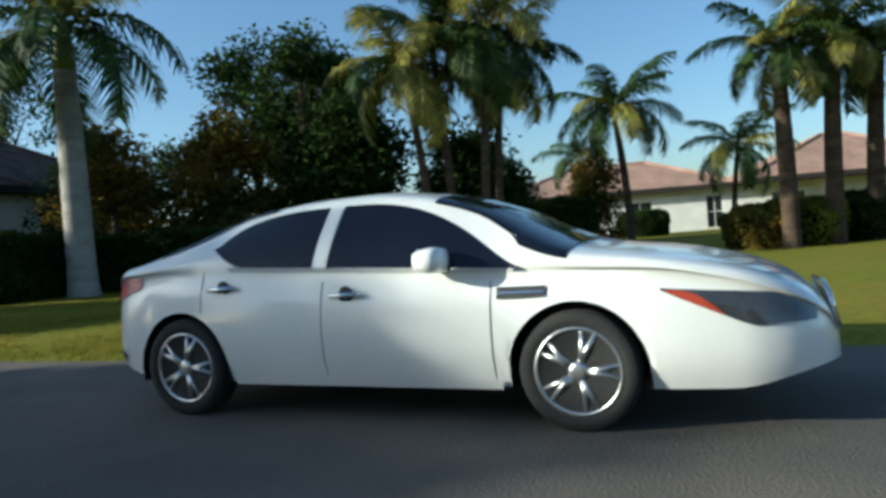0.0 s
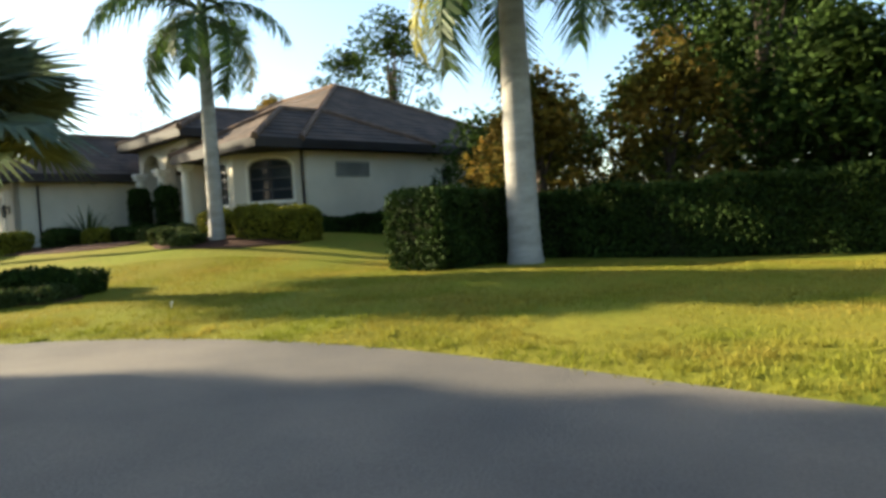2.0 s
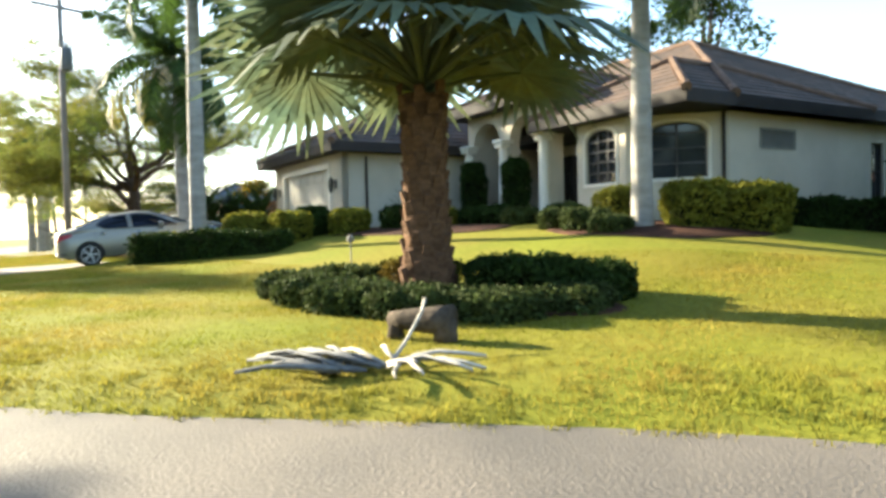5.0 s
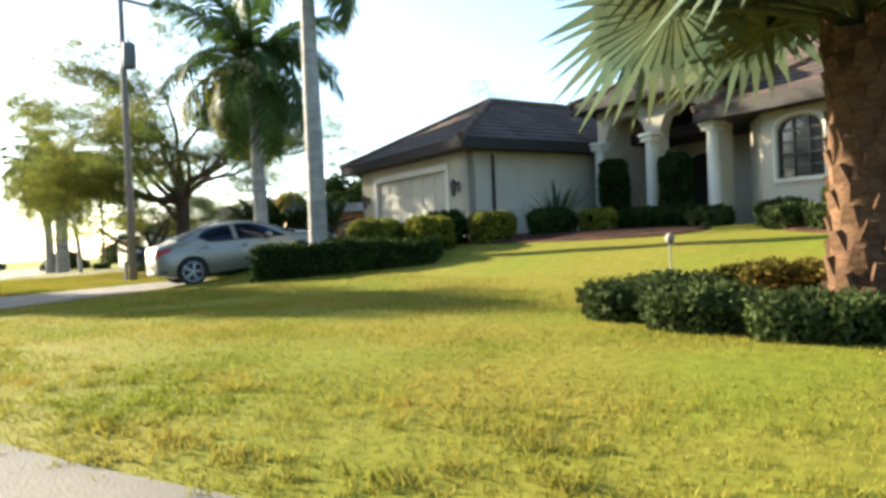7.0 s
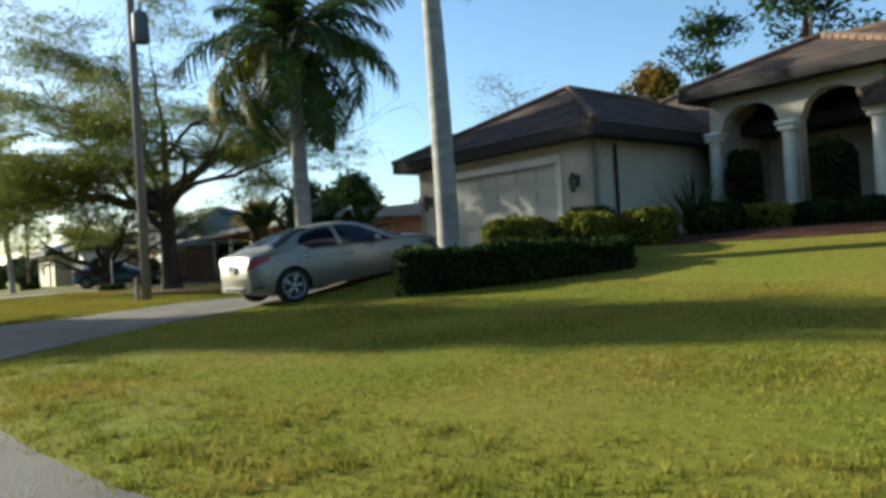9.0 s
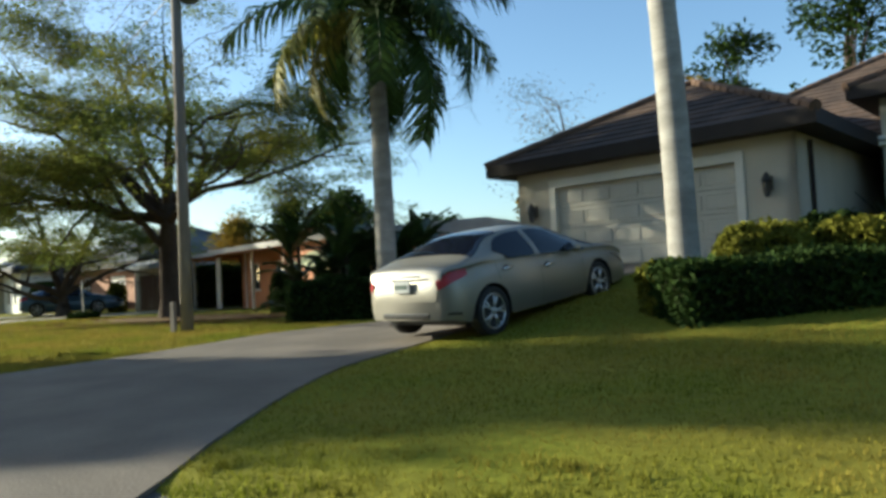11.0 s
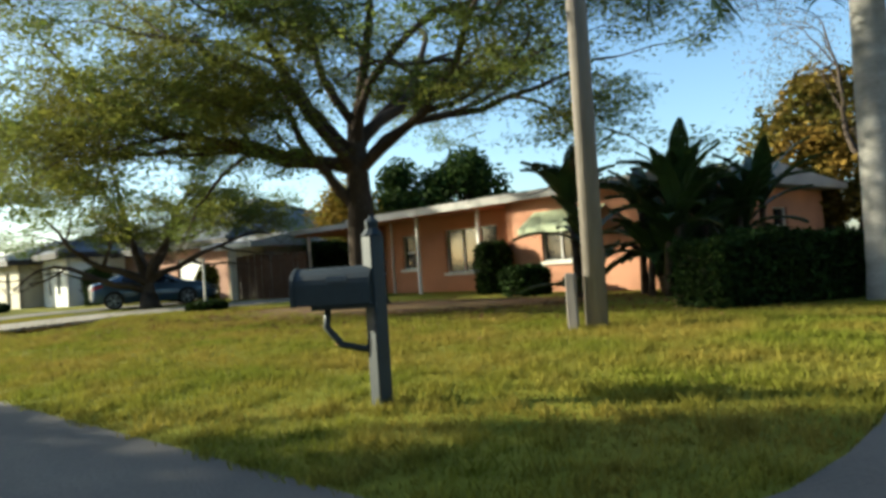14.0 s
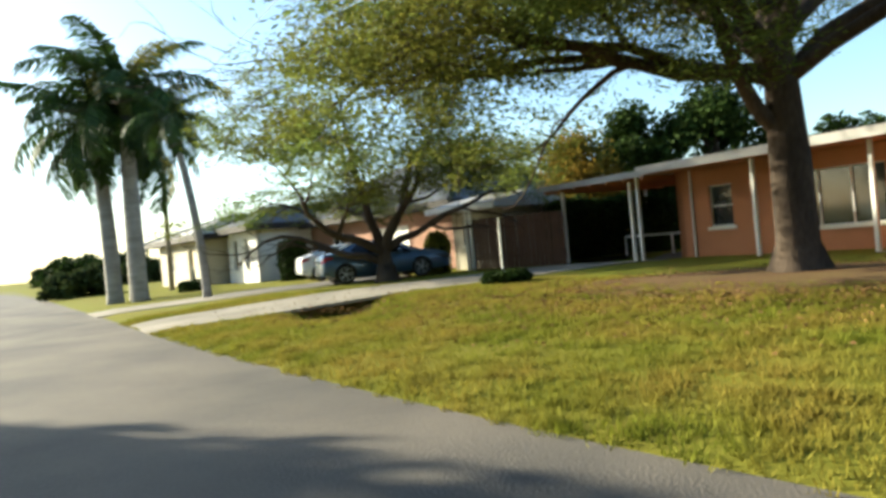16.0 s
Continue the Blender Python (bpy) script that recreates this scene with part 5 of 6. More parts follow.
for i, (x, y, rx, ry, h_) in enumerate([(-17.7, 12.6, 0.9, 0.6, 0.62), (-17.0, 13.0, 0.62, 0.55, 0.52), (-19.9, 12.9, 0.7, 0.5, 0.5), (-19.2, 10.9, 0.62, 0.55, 0.42), (-20.2, 11.1, 0.6, 0.55, 0.44), (-18.2, 10.9, 0.62, 0.5, 0.40), (-21.1, 11.5, 0.6, 0.55, 0.44), (-17.3, 11.3, 0.6, 0.5, 0.38), (-20.9, 12.3, 0.6, 0.5, 0.44), (-16.8, 12.2, 0.5, 0.45, 0.36)]):
    shrub(x, y, rx, ry, h_, M_LEAFO if i == 2 else M_HEDGEG if h_ < 0.45 else M_HEDGE, "low rounded green clipped shrub round the fan palm", 90 + i, density=1700, leaf=0.042, group="shrubs round the fan palm")
for i, (x, y, r_, h_, mm) in enumerate([(-28.4, 19.2, 0.6, 0.8, M_HEDGEY), (-29.6, 18.8, 0.55, 0.9, M_HEDGE), (-27.2, 20.2, 0.6, 0.7, M_HEDGE), (-26.2, 20.9, 0.5, 0.6, M_HEDGEY), (-25.2, 21.4, 0.55, 0.6, M_HEDGE), (-24.2, 21.2, 0.5, 0.6, M_HEDGE), (-30.8, 18.4, 0.55, 0.7, M_HEDGE), (-30.7, 17.2, 0.7, 0.95, M_HEDGEY), (-29.3, 17.7, 0.6, 0.9, M_HEDGEY), (-31.9, 15.2, 0.45, 0.75, M_HEDGEY), (-23.3, 20.8, 0.5, 0.5, M_HEDGEG)]):
    shrub(x, y, r_, r_, h_, mm, "rounded clipped shrub along the cream house", 110 + i, group="foundation shrubs")
for i, (x, y) in enumerate(((-27.0, 23.6), (-24.9, 23.0))):
    shrub(x, y, 0.42, 0.42, 2.1, M_HEDGE, "tall narrow dark evergreen between the columns", 130 + i, name="cypress", group="evergreens at the entry")
for i, (x, y, r_, h_, mm) in enumerate([(-47.9, 27.0, 0.5, 1.5, M_HEDGE), (-46.4, 25.2, 0.6, 0.8, M_HEDGE), (-62.6, 31.6, 0.45, 1.5, M_HEDGEY), (-72.7, 34.6, 0.75, 1.9, M_HEDGE), (-56.45, 24.75, 0.55, 0.34, M_HEDGE), (-76.0, 31.2, 0.6, 0.5, M_HEDGE), (8.9, 19.0, 0.9, 1.2, M_LEAFO), (10.2, 19.2, 1.1, 1.3, M_HEDGEY), (12.4, 20.0, 1.4, 1.4, M_HEDGE), (12.0, 40.0, 1.4, 1.5, M_HEDGE)]):
    shrub(x, y, r_, r_, h_, mm, "garden shrub beside a neighbouring house", 140 + i, density=500, leaf=0.08)


def spiky_plant(x, y, h, seed):
    """A rosette of stiff pointed leaves."""
    r = random.Random(seed)
    plant = thing("yucca_plant", pose(x, y, on_ground(x, y) - 0.05), "dark green spiky rosette plant against the cream wall", "plant")
    for k in range(46):
        L, a = h * r.uniform(0.75, 1.1), radians(r.uniform(28, 86))
        pts, p = [], Vector((0.05, 0, 0.1))
        for i in range(5):
            pts.append(p.copy())
            p = p + Vector((math.cos(a), 0, math.sin(a))) * L / 4
            a -= radians(5)
        wd = [0.03, 0.045, 0.042, 0.028, 0.003]
        m = Mesh().rings([[q + Vector((0, -w, 0.01)), q, q + Vector((0, w, 0.01)), q + Vector((0, 0, 0.012))] for q, w in zip(pts, wd)])
        part("leaf", m.mesh("leaf", M_BANANA), plant, m=pose(0, 0, 0, 0, 0, k * 137.5))
    return plant


def banana_plant(x, y, h, seed):
    r = random.Random(seed)
    plant = thing("banana_plant", pose(x, y, on_ground(x, y) - 0.05), "clump of broad-leaved banana plants before the orange house", "plant")
    for s in range(13):
        px, py, ph = r.uniform(-1.3, 1.3), r.uniform(-0.7, 0.7), h * (0.05 + 0.65 * (s / 12) ** 0.8)
        part("stem", Mesh().tube([(px, py, 0), (px * 1.1, py * 1.1, ph)], [0.09, 0.06], 8).mesh("stem", M_PALMBARK, True), plant)
        for k in range(8):
            yaw, tilt, L = k * 137.5 + r.uniform(-20, 20), r.uniform(48 if s > 8 else 20, 88), r.uniform(1.2, 1.9)
            m, pts = Mesh(), []
            a, p = radians(tilt), Vector((0, 0, 0))
            for i in range(8):
                pts.append(p.copy())
                p = p + Vector((math.cos(a), 0, math.sin(a))) * L / 7
                a -= radians(9)
            wd = [0.03, 0.12, 0.18, 0.21, 0.20, 0.17, 0.10, 0.02]
            for i in range(7):
                for sgn in (-1, 1):
                    m.add([pts[i], pts[i + 1], pts[i + 1] + Vector((0, sgn * wd[i + 1], 0.05)), pts[i] + Vector((0.03, sgn * wd[i], 0.05))], [(0, 1, 2, 3)])
            m.tube(pts, 0.014, 4)
            part("banana_leaf", m.mesh("banana_leaf", M_BANANA), plant, m=pose(px * 1.1, py * 1.1, ph - 0.05, 0, 0, yaw))
    return plant


spiky_plant(-28.0, 21.9, 1.5, 12)
banana_plant(-43.6, 23.1, 3.2, 3)
banana_plant(-42.1, 24.4, 2.8, 4)


# ---- street things ----
pole = thing("utility_pole", pose(-42.95, 16.92, on_ground(-42.95, 16.92)), "weathered round wooden utility pole with grey transformer", "utility pole")
part("shaft", Mesh().tube([(0, 0, -0.2), (0.02, 0, 5), (0.0, 0, 11.0)], [0.145, 0.125, 0.10], 12).mesh("shaft", M_POLE, True), pole)
part("transformer", Mesh().lathe([(0.20, 7.75), (0.235, 7.8), (0.235, 8.6), (0.19, 8.68)], 16, at=(0.36, 0.05, 0)).tube([(0.36, 0.05, 8.6), (0.36, 0.05, 8.95)], [0.05, 0.03], 8).mesh("transformer", M_GREYMETAL, True), pole, "grey cylindrical transformer")
part("bracket", Mesh().box(0.05, 0.25, -0.05, 0.15, 7.9, 7.98).box(0.05, 0.25, -0.05, 0.15, 8.4, 8.48).mesh("bracket", M_GREYMETAL), pole)
part("crossarm", Mesh().box(-0.06, 0.06, -1.1, 1.1, 10.3, 10.42).mesh("crossarm", M_POLE), pole)
guard = thing("marker_post", pose(-43.22, 16.78, on_ground(-43.2, 16.8)), "short pale wooden post beside the utility pole", "post")
part("stake", Mesh().bevel_box(-0.065, 0.065, -0.05, 0.05, -0.1, 0.72, 0.012).mesh("stake", M_POLE), guard)
wires = [((-42.95, 15.9, 10.7), (-95.0, 40.0, 9.6)), ((-42.95, 17.9, 10.7), (-96.0, 42.0, 9.6)), ((-42.9, 16.9, 8.3), (-96.0, 41.0, 7.6))]
for a, b in wires:
    a, b = Vector(a), Vector(b)
    tagged(part("overhead_wire", Mesh().tube([a.lerp(b, t / 16) - Vector((0, 0, 1.1 * math.sin(math.pi * t / 16))) for t in range(17)], 0.014, 5).mesh("overhead_wire", M_WIRE)), "thin black overhead cable from the pole", "cable", "overhead cables")
fpole = thing("utility_pole", pose(-80.5, 33.5, 0.2), "distant leaning wooden utility pole", "utility pole")
part("shaft", Mesh().tube([(0, 0, -0.2), (0.2, 0, 9.5)], [0.14, 0.10], 10).mesh("shaft", M_POLE, True), fpole)

mail = thing("mailbox", pose(-43.78, 12.74, on_ground(-43.78, 12.74), 0, 0, -24), "dark green mailbox with newspaper holder on a post", "mailbox")
part("post", Mesh().bevel_box(-0.065, 0.065, -0.065, 0.065, -0.1, 1.32, 0.012).lathe([(0.09, 1.32), (0.05, 1.37), (0.06, 1.42), (0.01, 1.47)], 10).mesh("post", M_MAIL), mail)
prof = [(-0.14, 0), (0.14, 0), (0.14, 0.16)] + [(0.14 * math.cos(a), 0.16 + 0.13 * math.sin(a)) for a in [math.pi * k / 10 for k in range(1, 10)]] + [(-0.14, 0.16)]
bx = Mesh().rings([[(p[0], d, 0.80 + p[1]) for p in prof] for d in (-0.62, -0.60, -0.05, 0.0)])
turned = pose(0, 0, 0, 0, 0, -55)
part("box", bx.mesh("box", M_MAIL), mail, m=turned)
part("door", Mesh().rings([[(p[0] * 1.06, d, 0.795 + p[1] * 1.05) for p in prof] for d in (-0.65, -0.62)]).mesh("door", M_MAIL), mail, m=turned)
part("paper_holder", Mesh().bevel_box(-0.34, -0.16, -0.60, -0.02, 0.78, 0.98, 0.03).mesh("paper_holder", M_MAIL), mail, m=turned)
part("flag", Mesh().box(0.145, 0.155, -0.34, -0.18, 0.98, 1.02).mesh("flag", M_GREYMETAL), mail, m=turned)
part("brace", Mesh().tube([(0, -0.40, 0.79), (0, -0.42, 0.62), (0, -0.30, 0.48), (0, -0.10, 0.44), (0, -0.03, 0.50)], 0.03, 8).mesh("brace", M_MAIL, True), mail, m=turned)
part("bracket", Mesh().box(-0.10, 0.10, -0.5, 0.03, 0.76, 0.80).mesh("bracket", M_MAIL), mail, m=turned)

post2 = thing("marker_post", pose(-56.5, 24.75, on_ground(-56.5, 24.75)), "thin white post in a small bush by the driveway", "post")
part("post", Mesh().tube([(0, 0, -0.1), (0, 0, 1.6)], 0.032, 8).mesh("post", M_WHITE), post2)

log = thing("log", pose(-17.1, 9.85, on_ground(-17.1, 9.85), 0, 0, 12) @ Matrix.Scale(1.15, 4), "short grey-brown cut palm log lying on the lawn", "log")
part("bark", Mesh().tube([(-0.30, 0, 0.16), (-0.15, 0, 0.165), (0.15, 0, 0.17), (0.30, 0.02, 0.17)], [0.07, 0.09, 0.12, 0.14], 12).mesh("bark", M_LOG, True), log)
part("stub", Mesh().tube([(-0.25, 0, 0.0), (-0.25, 0, 0.16)], [0.08, 0.06], 8).mesh("stub", M_LOG, True), log)
part("stub", Mesh().tube([(0.24, 0, 0.0), (0.24, 0, 0.18)], [0.11, 0.10], 8).mesh("stub", M_LOG, True), log)
dead = thing("fallen_frond", pose(-16.4, 8.7, on_ground(-16.4, 8.7) + 0.02) @ Matrix.Scale(1.0, 4), "dry pale fallen palm frond leaning on the log", "palm frond")
M_DEAD = mat("dry_frond", (0.40, 0.37, 0.32), 0.9, 0.3, 2.0, 12.0, 0.0, island=0.3)
M_DEADG = mat("grey_frond", (0.15, 0.15, 0.145), 0.9, 0.35, 2.0, 12.0, 0.0, island=0.35)
part("stalk", Mesh().tube([(0, 0, 0.03), (-0.2, 0.42, 0.16), (-0.42, 0.86, 0.34), (-0.5, 1.0, 0.44)], [0.020, 0.016, 0.014, 0.018], 7).mesh("stalk", M_DEAD, True), dead, "bare pale stalk")
r9 = random.Random(4)


def dry_blade(length, width, material):
    """One curled dry leaf strip along +x."""
    m = Mesh()
    pts = [Vector((length * t, 0.05 * math.sin(5 * t), 0.02 + 0.08 * math.sin(math.pi * t) * length)) for t in (0, 0.25, 0.5, 0.75, 1)]
    wd = [0.3, 1.0, 0.9, 0.6, 0.1]
    m.rings([[p + Vector((0, -width * w, 0)), p + Vector((0, 0, 0.03)), p + Vector((0, width * w, 0)), p + Vector((0, 0, 0.012))] for p, w in zip(pts, wd)])
    return m.mesh("dry_leaflet", material, True)


pale, grey = [dry_blade(l, 0.028, M_DEAD) for l in (0.4, 0.6, 0.75)], [dry_blade(l, 0.045, M_DEADG) for l in (0.5, 0.8, 1.0)]
for a in (-8, 4, 12, 22, 150, 162, 172, -20, -35, 38):
    part("dry_leaflet", r9.choice(pale), dead, m=pose(r9.uniform(-.06, .06), r9.uniform(-.06, .06), r9.uniform(0, 0.03), r9.uniform(-25, 25), r9.uniform(-6, 4), a))
for k in range(16):
    part("dry_leaflet", r9.choice(grey), dead, m=pose(r9.uniform(-.35, .1), r9.uniform(-.45, .0), r9.uniform(0, 0.04), r9.uniform(-30, 30), 0, r9.uniform(165, 235)))
for rx_, ry_, rr in ((-58.75, 21.15, 0.30), (-58.2, 20.85, 0.20)):
    rock = thing("rock", pose(rx_, ry_, float(lawn_z(rx_, ry_)), 0, 0, rx_ * 70), "pale rough rock at a driveway culvert", "rock", "rocks at the culvert")
    part("stone", bush_core(Mesh(), 0, 0, -0.12, rr, rr * 0.7, rr * 1.1, 6).mesh("stone", M_STONE, True), rock)
culvert = thing("culvert", pose(-59.05, 21.75, float(lawn_z(-59.0, 21.6)) + 0.16, 0, 0, 37.0), "dark corrugated drain pipe under the driveway edge", "drain pipe")
part("pipe", Mesh().lathe([(0.19, -0.5), (0.20, 0.0), (0.165, 0.0), (0.155, -0.5)], 18, "y", cap=False).mesh("pipe", M_FASCIA, True), culvert)

gs = thing("garden_stake", pose(-21.1, 12.6, on_ground(-21.1, 12.6)), "thin pale garden stake with a round top", "stake")
part("rod", Mesh().tube([(0, 0, -0.1), (0, 0, 0.78)], 0.012, 6).mesh("rod", M_STONE), gs)
part("finial", Mesh().lathe([(0.01, 0.74), (0.055, 0.78), (0.06, 0.83), (0.02, 0.88)], 10).mesh("finial", M_STONE, True), gs)
peg = thing("lawn_peg", pose(-12.95, 11.64, on_ground(-12.95, 11.64)), "small white marker peg standing in the lawn", "peg")
part("rod", Mesh().tube([(0, 0, -0.05), (0.01, 0, 0.11)], 0.008, 6).mesh("rod", M_WHITE), peg)
part("flag", Mesh().bevel_box(0.0, 0.045, -0.005, 0.005, 0.07, 0.11, 0.003).mesh("flag", M_WHITE), peg)


# ---- cars ----
def curve(points):
    """A smooth height along the car's length, from (x, z) pairs."""
    xs, zs = np.array([p[0] for p in points], float), np.array([p[1] for p in points], float)
    m = np.diff(zs) / np.diff(xs)
    d = np.r_[m[0], np.where(m[1:] * m[:-1] > 0, 2 * m[1:] * m[:-1] / (m[1:] + m[:-1] + 1e-12), 0), m[-1]]

    def at(x):
        i = int(np.clip(np.searchsorted(xs, x) - 1, 0, len(xs) - 2))
        h = xs[i + 1] - xs[i]
        t = float(np.clip((x - xs[i]) / h, 0, 1))
        return (2 * t**3 - 3 * t**2 + 1) * zs[i] + (t**3 - 2 * t**2 + t) * h * d[i] + (-2 * t**3 + 3 * t**2) * zs[i + 1] + (t**3 - t**2) * h * d[i + 1]

    return at


def sedan(m, label, paint, k=1.0, vent=False, coupe=False, group="", marker=True):
    """A four-door sedan: x forward, its ground contact at z = 0."""
    car = thing("car", m, label, "car", group)
    L, W = 2.42, 0.915
    FX, RX, WR = 1.13, -1.62, 0.335
    top = curve([(-2.42, 0.62), (-2.41, 0.90), (-2.34, 1.03), (-2.05, 1.10), (-1.65, 1.235), (-1.15, 1.39), (-0.65, 1.44), (-0.3, 1.445), (0.1, 1.405), (0.5, 1.285), (0.85, 1.12), (1.12, 1.015), (1.5, 0.955), (1.9, 0.88), (2.22, 0.76), (2.38, 0.62), (2.42, 0.50)])
    belt = curve([(-2.42, 0.58), (-2.40, 0.86), (-2.25, 0.97), (-1.6, 0.995), (-0.6, 0.955), (0.5, 0.905), (1.0, 0.895), (1.5, 0.875), (1.9, 0.80), (2.2, 0.69), (2.36, 0.58), (2.42, 0.47)])
    plan = curve([(-2.42, 0.62), (-2.34, 0.76), (-2.1, 0.865), (-1.5, 0.905), (-0.5, 0.915), (0.8, 0.915), (1.5, 0.905), (1.95, 0.85), (2.2, 0.75), (2.34, 0.62), (2.42, 0.45)])

    def low(x):
        z = 0.24 + 0.10 * step_up(1.9, 2.4, x) + 0.10 * step_up(-1.9, -2.4, x)
        for c in (FX, RX):
            if abs(x - c) < 0.385:
                z = max(z, WR + math.sqrt(0.385**2 - (x - c) ** 2) - 0.0)
        return float(z)

    def roofness(x):
        return float(step_up(-2.0, -1.35, x) * (1 - step_up(0.75, 1.15, x)))

    def point(x, s):
        """s from 0 (sill) over 1 (belt line) and 2 (roof edge) to 3 (middle of the top)."""
        zl, zb, zt = low(x), belt(x), top(x)
        w, rn = plan(x), roofness(x)
        if s <= 1:
            z = zl + (zb - zl) * s
            h = (z - 0.22) / (zb - 0.22 + 1e-6)
            y = w * (0.955 + 0.05 * math.sin(math.pi * min(1, max(0, h * 1.08))) - 0.035 * max(0, h - 0.8) / 0.2 - 0.03 * max(0, 0.25 - h) / 0.25)
            return x, y, z
        rn = float(step_up(0.10, 0.42, zt - zb))
        edge = w * (0.93 - 0.31 * rn)
        ze = zb + (zt - zb) * (0.50 + 0.36 * rn)
        if s <= 2:
            t = s - 1
            y0 = w * 0.965
            return x, y0 + (edge - y0) * t**1.25, zb + (ze - zb) * (t ** (0.95))
        t = s - 2
        return x, edge * math.cos(t * math.pi / 2) ** 0.75, ze + (zt - ze) * math.sin(t * math.pi / 2) ** 1.0

    xs = sorted({*np.linspace(-2.42, 2.42, 84), *[FX + 0.385 * math.cos(a) for a in np.linspace(0, math.pi, 17)], *[RX + 0.385 * math.cos(a) for a in np.linspace(0, math.pi, 17)]})
    ss = [*np.linspace(0, 1, 9), *np.linspace(1, 2, 6)[1:], *np.linspace(2, 3, 7)[1:]]
    body = Mesh()
    half = [[point(x, s) for s in ss] for x in xs]
    ring = [[*row, *[(x, -y, z) for x, y, z in row[-2::-1]]] for row in half]
    body.rings(ring, close=False, cap=False)
    ends = [tuple(range(len(ring[0])))[::-1], tuple((len(xs) - 1) * len(ring[0]) + i for i in range(len(ring[0])))]
    body.f += [ends[0], ends[1]]
    part("body", body.mesh("body", paint, True), car)
    floor_ = Mesh().box(-2.0, 1.95, -0.70, 0.70, 0.2, 0.27)
    part("underbody", floor_.mesh("underbody", M_BLACK), car)
    for c, sgn in ((FX, -1), (FX, 1), (RX, -1), (RX, 1)):
        arch = Mesh()
        n = 14
        pts = [(c + 0.385 * math.cos(a), 0.335 + 0.385 * math.sin(a)) for a in np.linspace(-0.25, math.pi + 0.25, n)]
        arch.rings([[(px, sgn * 0.895, pz) for px, pz in pts], [(px, sgn * 0.60, pz) for px, pz in pts]], close=False, cap=False)
        arch.add([(px, sgn * 0.60, pz) for px, pz in pts], [tuple(range(n))])
        part("wheel_arch", arch.mesh("wheel_arch", M_BLACK), car)

    def patch(name, x0, x1, fs0, fs1, material, side, off=0.006, nx=14, ns=6, parent=car, label2=""):
        """A panel lying on the body between two lengths, from s = fs0(x) to fs1(x)."""
        g = Mesh()
        rows_ = []
        for x in np.linspace(x0, x1, nx):
            row = []
            a, b = fs0(x), fs1(x)
            for s in np.linspace(a, b, ns):
                p = Vector(point(x, s))
                dx = Vector(point(min(2.42, x + 0.01), s)) - Vector(point(max(-2.42, x - 0.01), s))
                ds = Vector(point(x, min(3, s + 0.01))) - Vector(point(x, max(0, s - 0.01)))
                nn = dx.cross(ds).normalized()
                if nn.y < -0.02 or (abs(nn.y) < 0.02 and nn.z < 0):
                    nn = -nn
                p = p + nn * off
                row.append((p.x, p.y * side, p.z))
            rows_.append(row)
        g.rings(rows_, close=False, cap=False)
        return part(name, g.mesh(name, material, True), parent, label2)

    def s_of(x, z):
        zl, zb = low(x), belt(x)
        return (z - zl) / (zb - zl)

    for side in (-1, 1):
        # side glass: its outline tapers towards both ends
        up = lambda x: 1.06 + 0.89 * max(0.0, 1 - max(0, (-0.45 - x) / 0.95) ** 5.0) ** 0.45 * max(0.0, 1 - max(0, (x + 0.15) / 0.98) ** 2.1) ** 0.8
        lo_ = lambda x: 1.05 + 0.50 * max(0, (-1.05 - x) / 0.35) ** 2
        patch("rear_side_window", -1.39, -0.53, lo_, lambda x: max(up(x), lo_(x) + 0.01), M_TINT, side, nx=22)
        patch("front_side_window", -0.41, 0.81, lo_, up, M_TINT, side, nx=22)
        patch("window_pillar", -0.52, -0.42, lambda x: 1.05, up, paint if not coupe else M_TINT, side, 0.008, 4)
        patch("window_trim", -1.20, 0.80, lambda x: 1.0, lambda x: 1.05, M_CHROME, side, 0.009, 30, 2)
        for x in (-1.43, -0.46, 0.66):
            patch("door_gap", x - 0.003, x + 0.003, lambda q: 0.15 if q < -1 else 0.08, lambda q: 1.0, M_BLACK, side, 0.003, 2, 12)
        patch("sill_strip", -1.18, 0.70, lambda x: 0.0, lambda x: 0.10, paint, side, 0.03, 14, 3)
        for x in (-1.24, -0.28):
            xx, y, z = point(x, 0.80)
            h = Mesh().tube([(x - 0.11, side * (y + 0.01), z), (x - 0.09, side * (y + 0.045), z), (x + 0.09, side * (y + 0.045), z + 0.004), (x + 0.11, side * (y + 0.01), z)], 0.017, 6)
            part("door_handle", h.mesh("door_handle", M_CHROME, True), car)
            part("handle_cup", Mesh().lathe([(0.055, 0), (0.05, 0.004)], 12, "y", (x, side * (y + 0.004), z)).mesh("handle_cup", M_BLACK), car)
        xx, y, z = point(0.38, 1.0)
        mir = part("door_mirror", bush_mirror(0.35, side * (y + 0.115), z + 0.075, side).mesh("door_mirror", paint, True), car)
        part("mirror_stalk", Mesh().tube([(0.42, side * (y - 0.03), z + 0.02), (0.39, side * (y + 0.07), z + 0.05)], [0.035, 0.028], 8).mesh("mirror_stalk", M_BLACK), mir)
        part("mirror_glass", Mesh().lathe([(0.0001, 0.0), (0.075, 0.001), (0.075, 0.004)], 14, "x", (0.272, side * (y + 0.115), z + 0.08)).mesh("mirror_glass", M_CHROME), mir)
        if vent:
            v = patch("fender_vent", 0.70, 0.98, lambda x: s_of(x, 0.742 + 0.05 * max(0, x - 0.84)), lambda x: s_of(x, 0.805), M_BLACK, side, 0.010, 6, 3)
            patch("vent_trim", 0.71, 0.97, lambda x: s_of(x, 0.768), lambda x: s_of(x, 0.777), M_CHROME, side, 0.014, 6, 2, v)
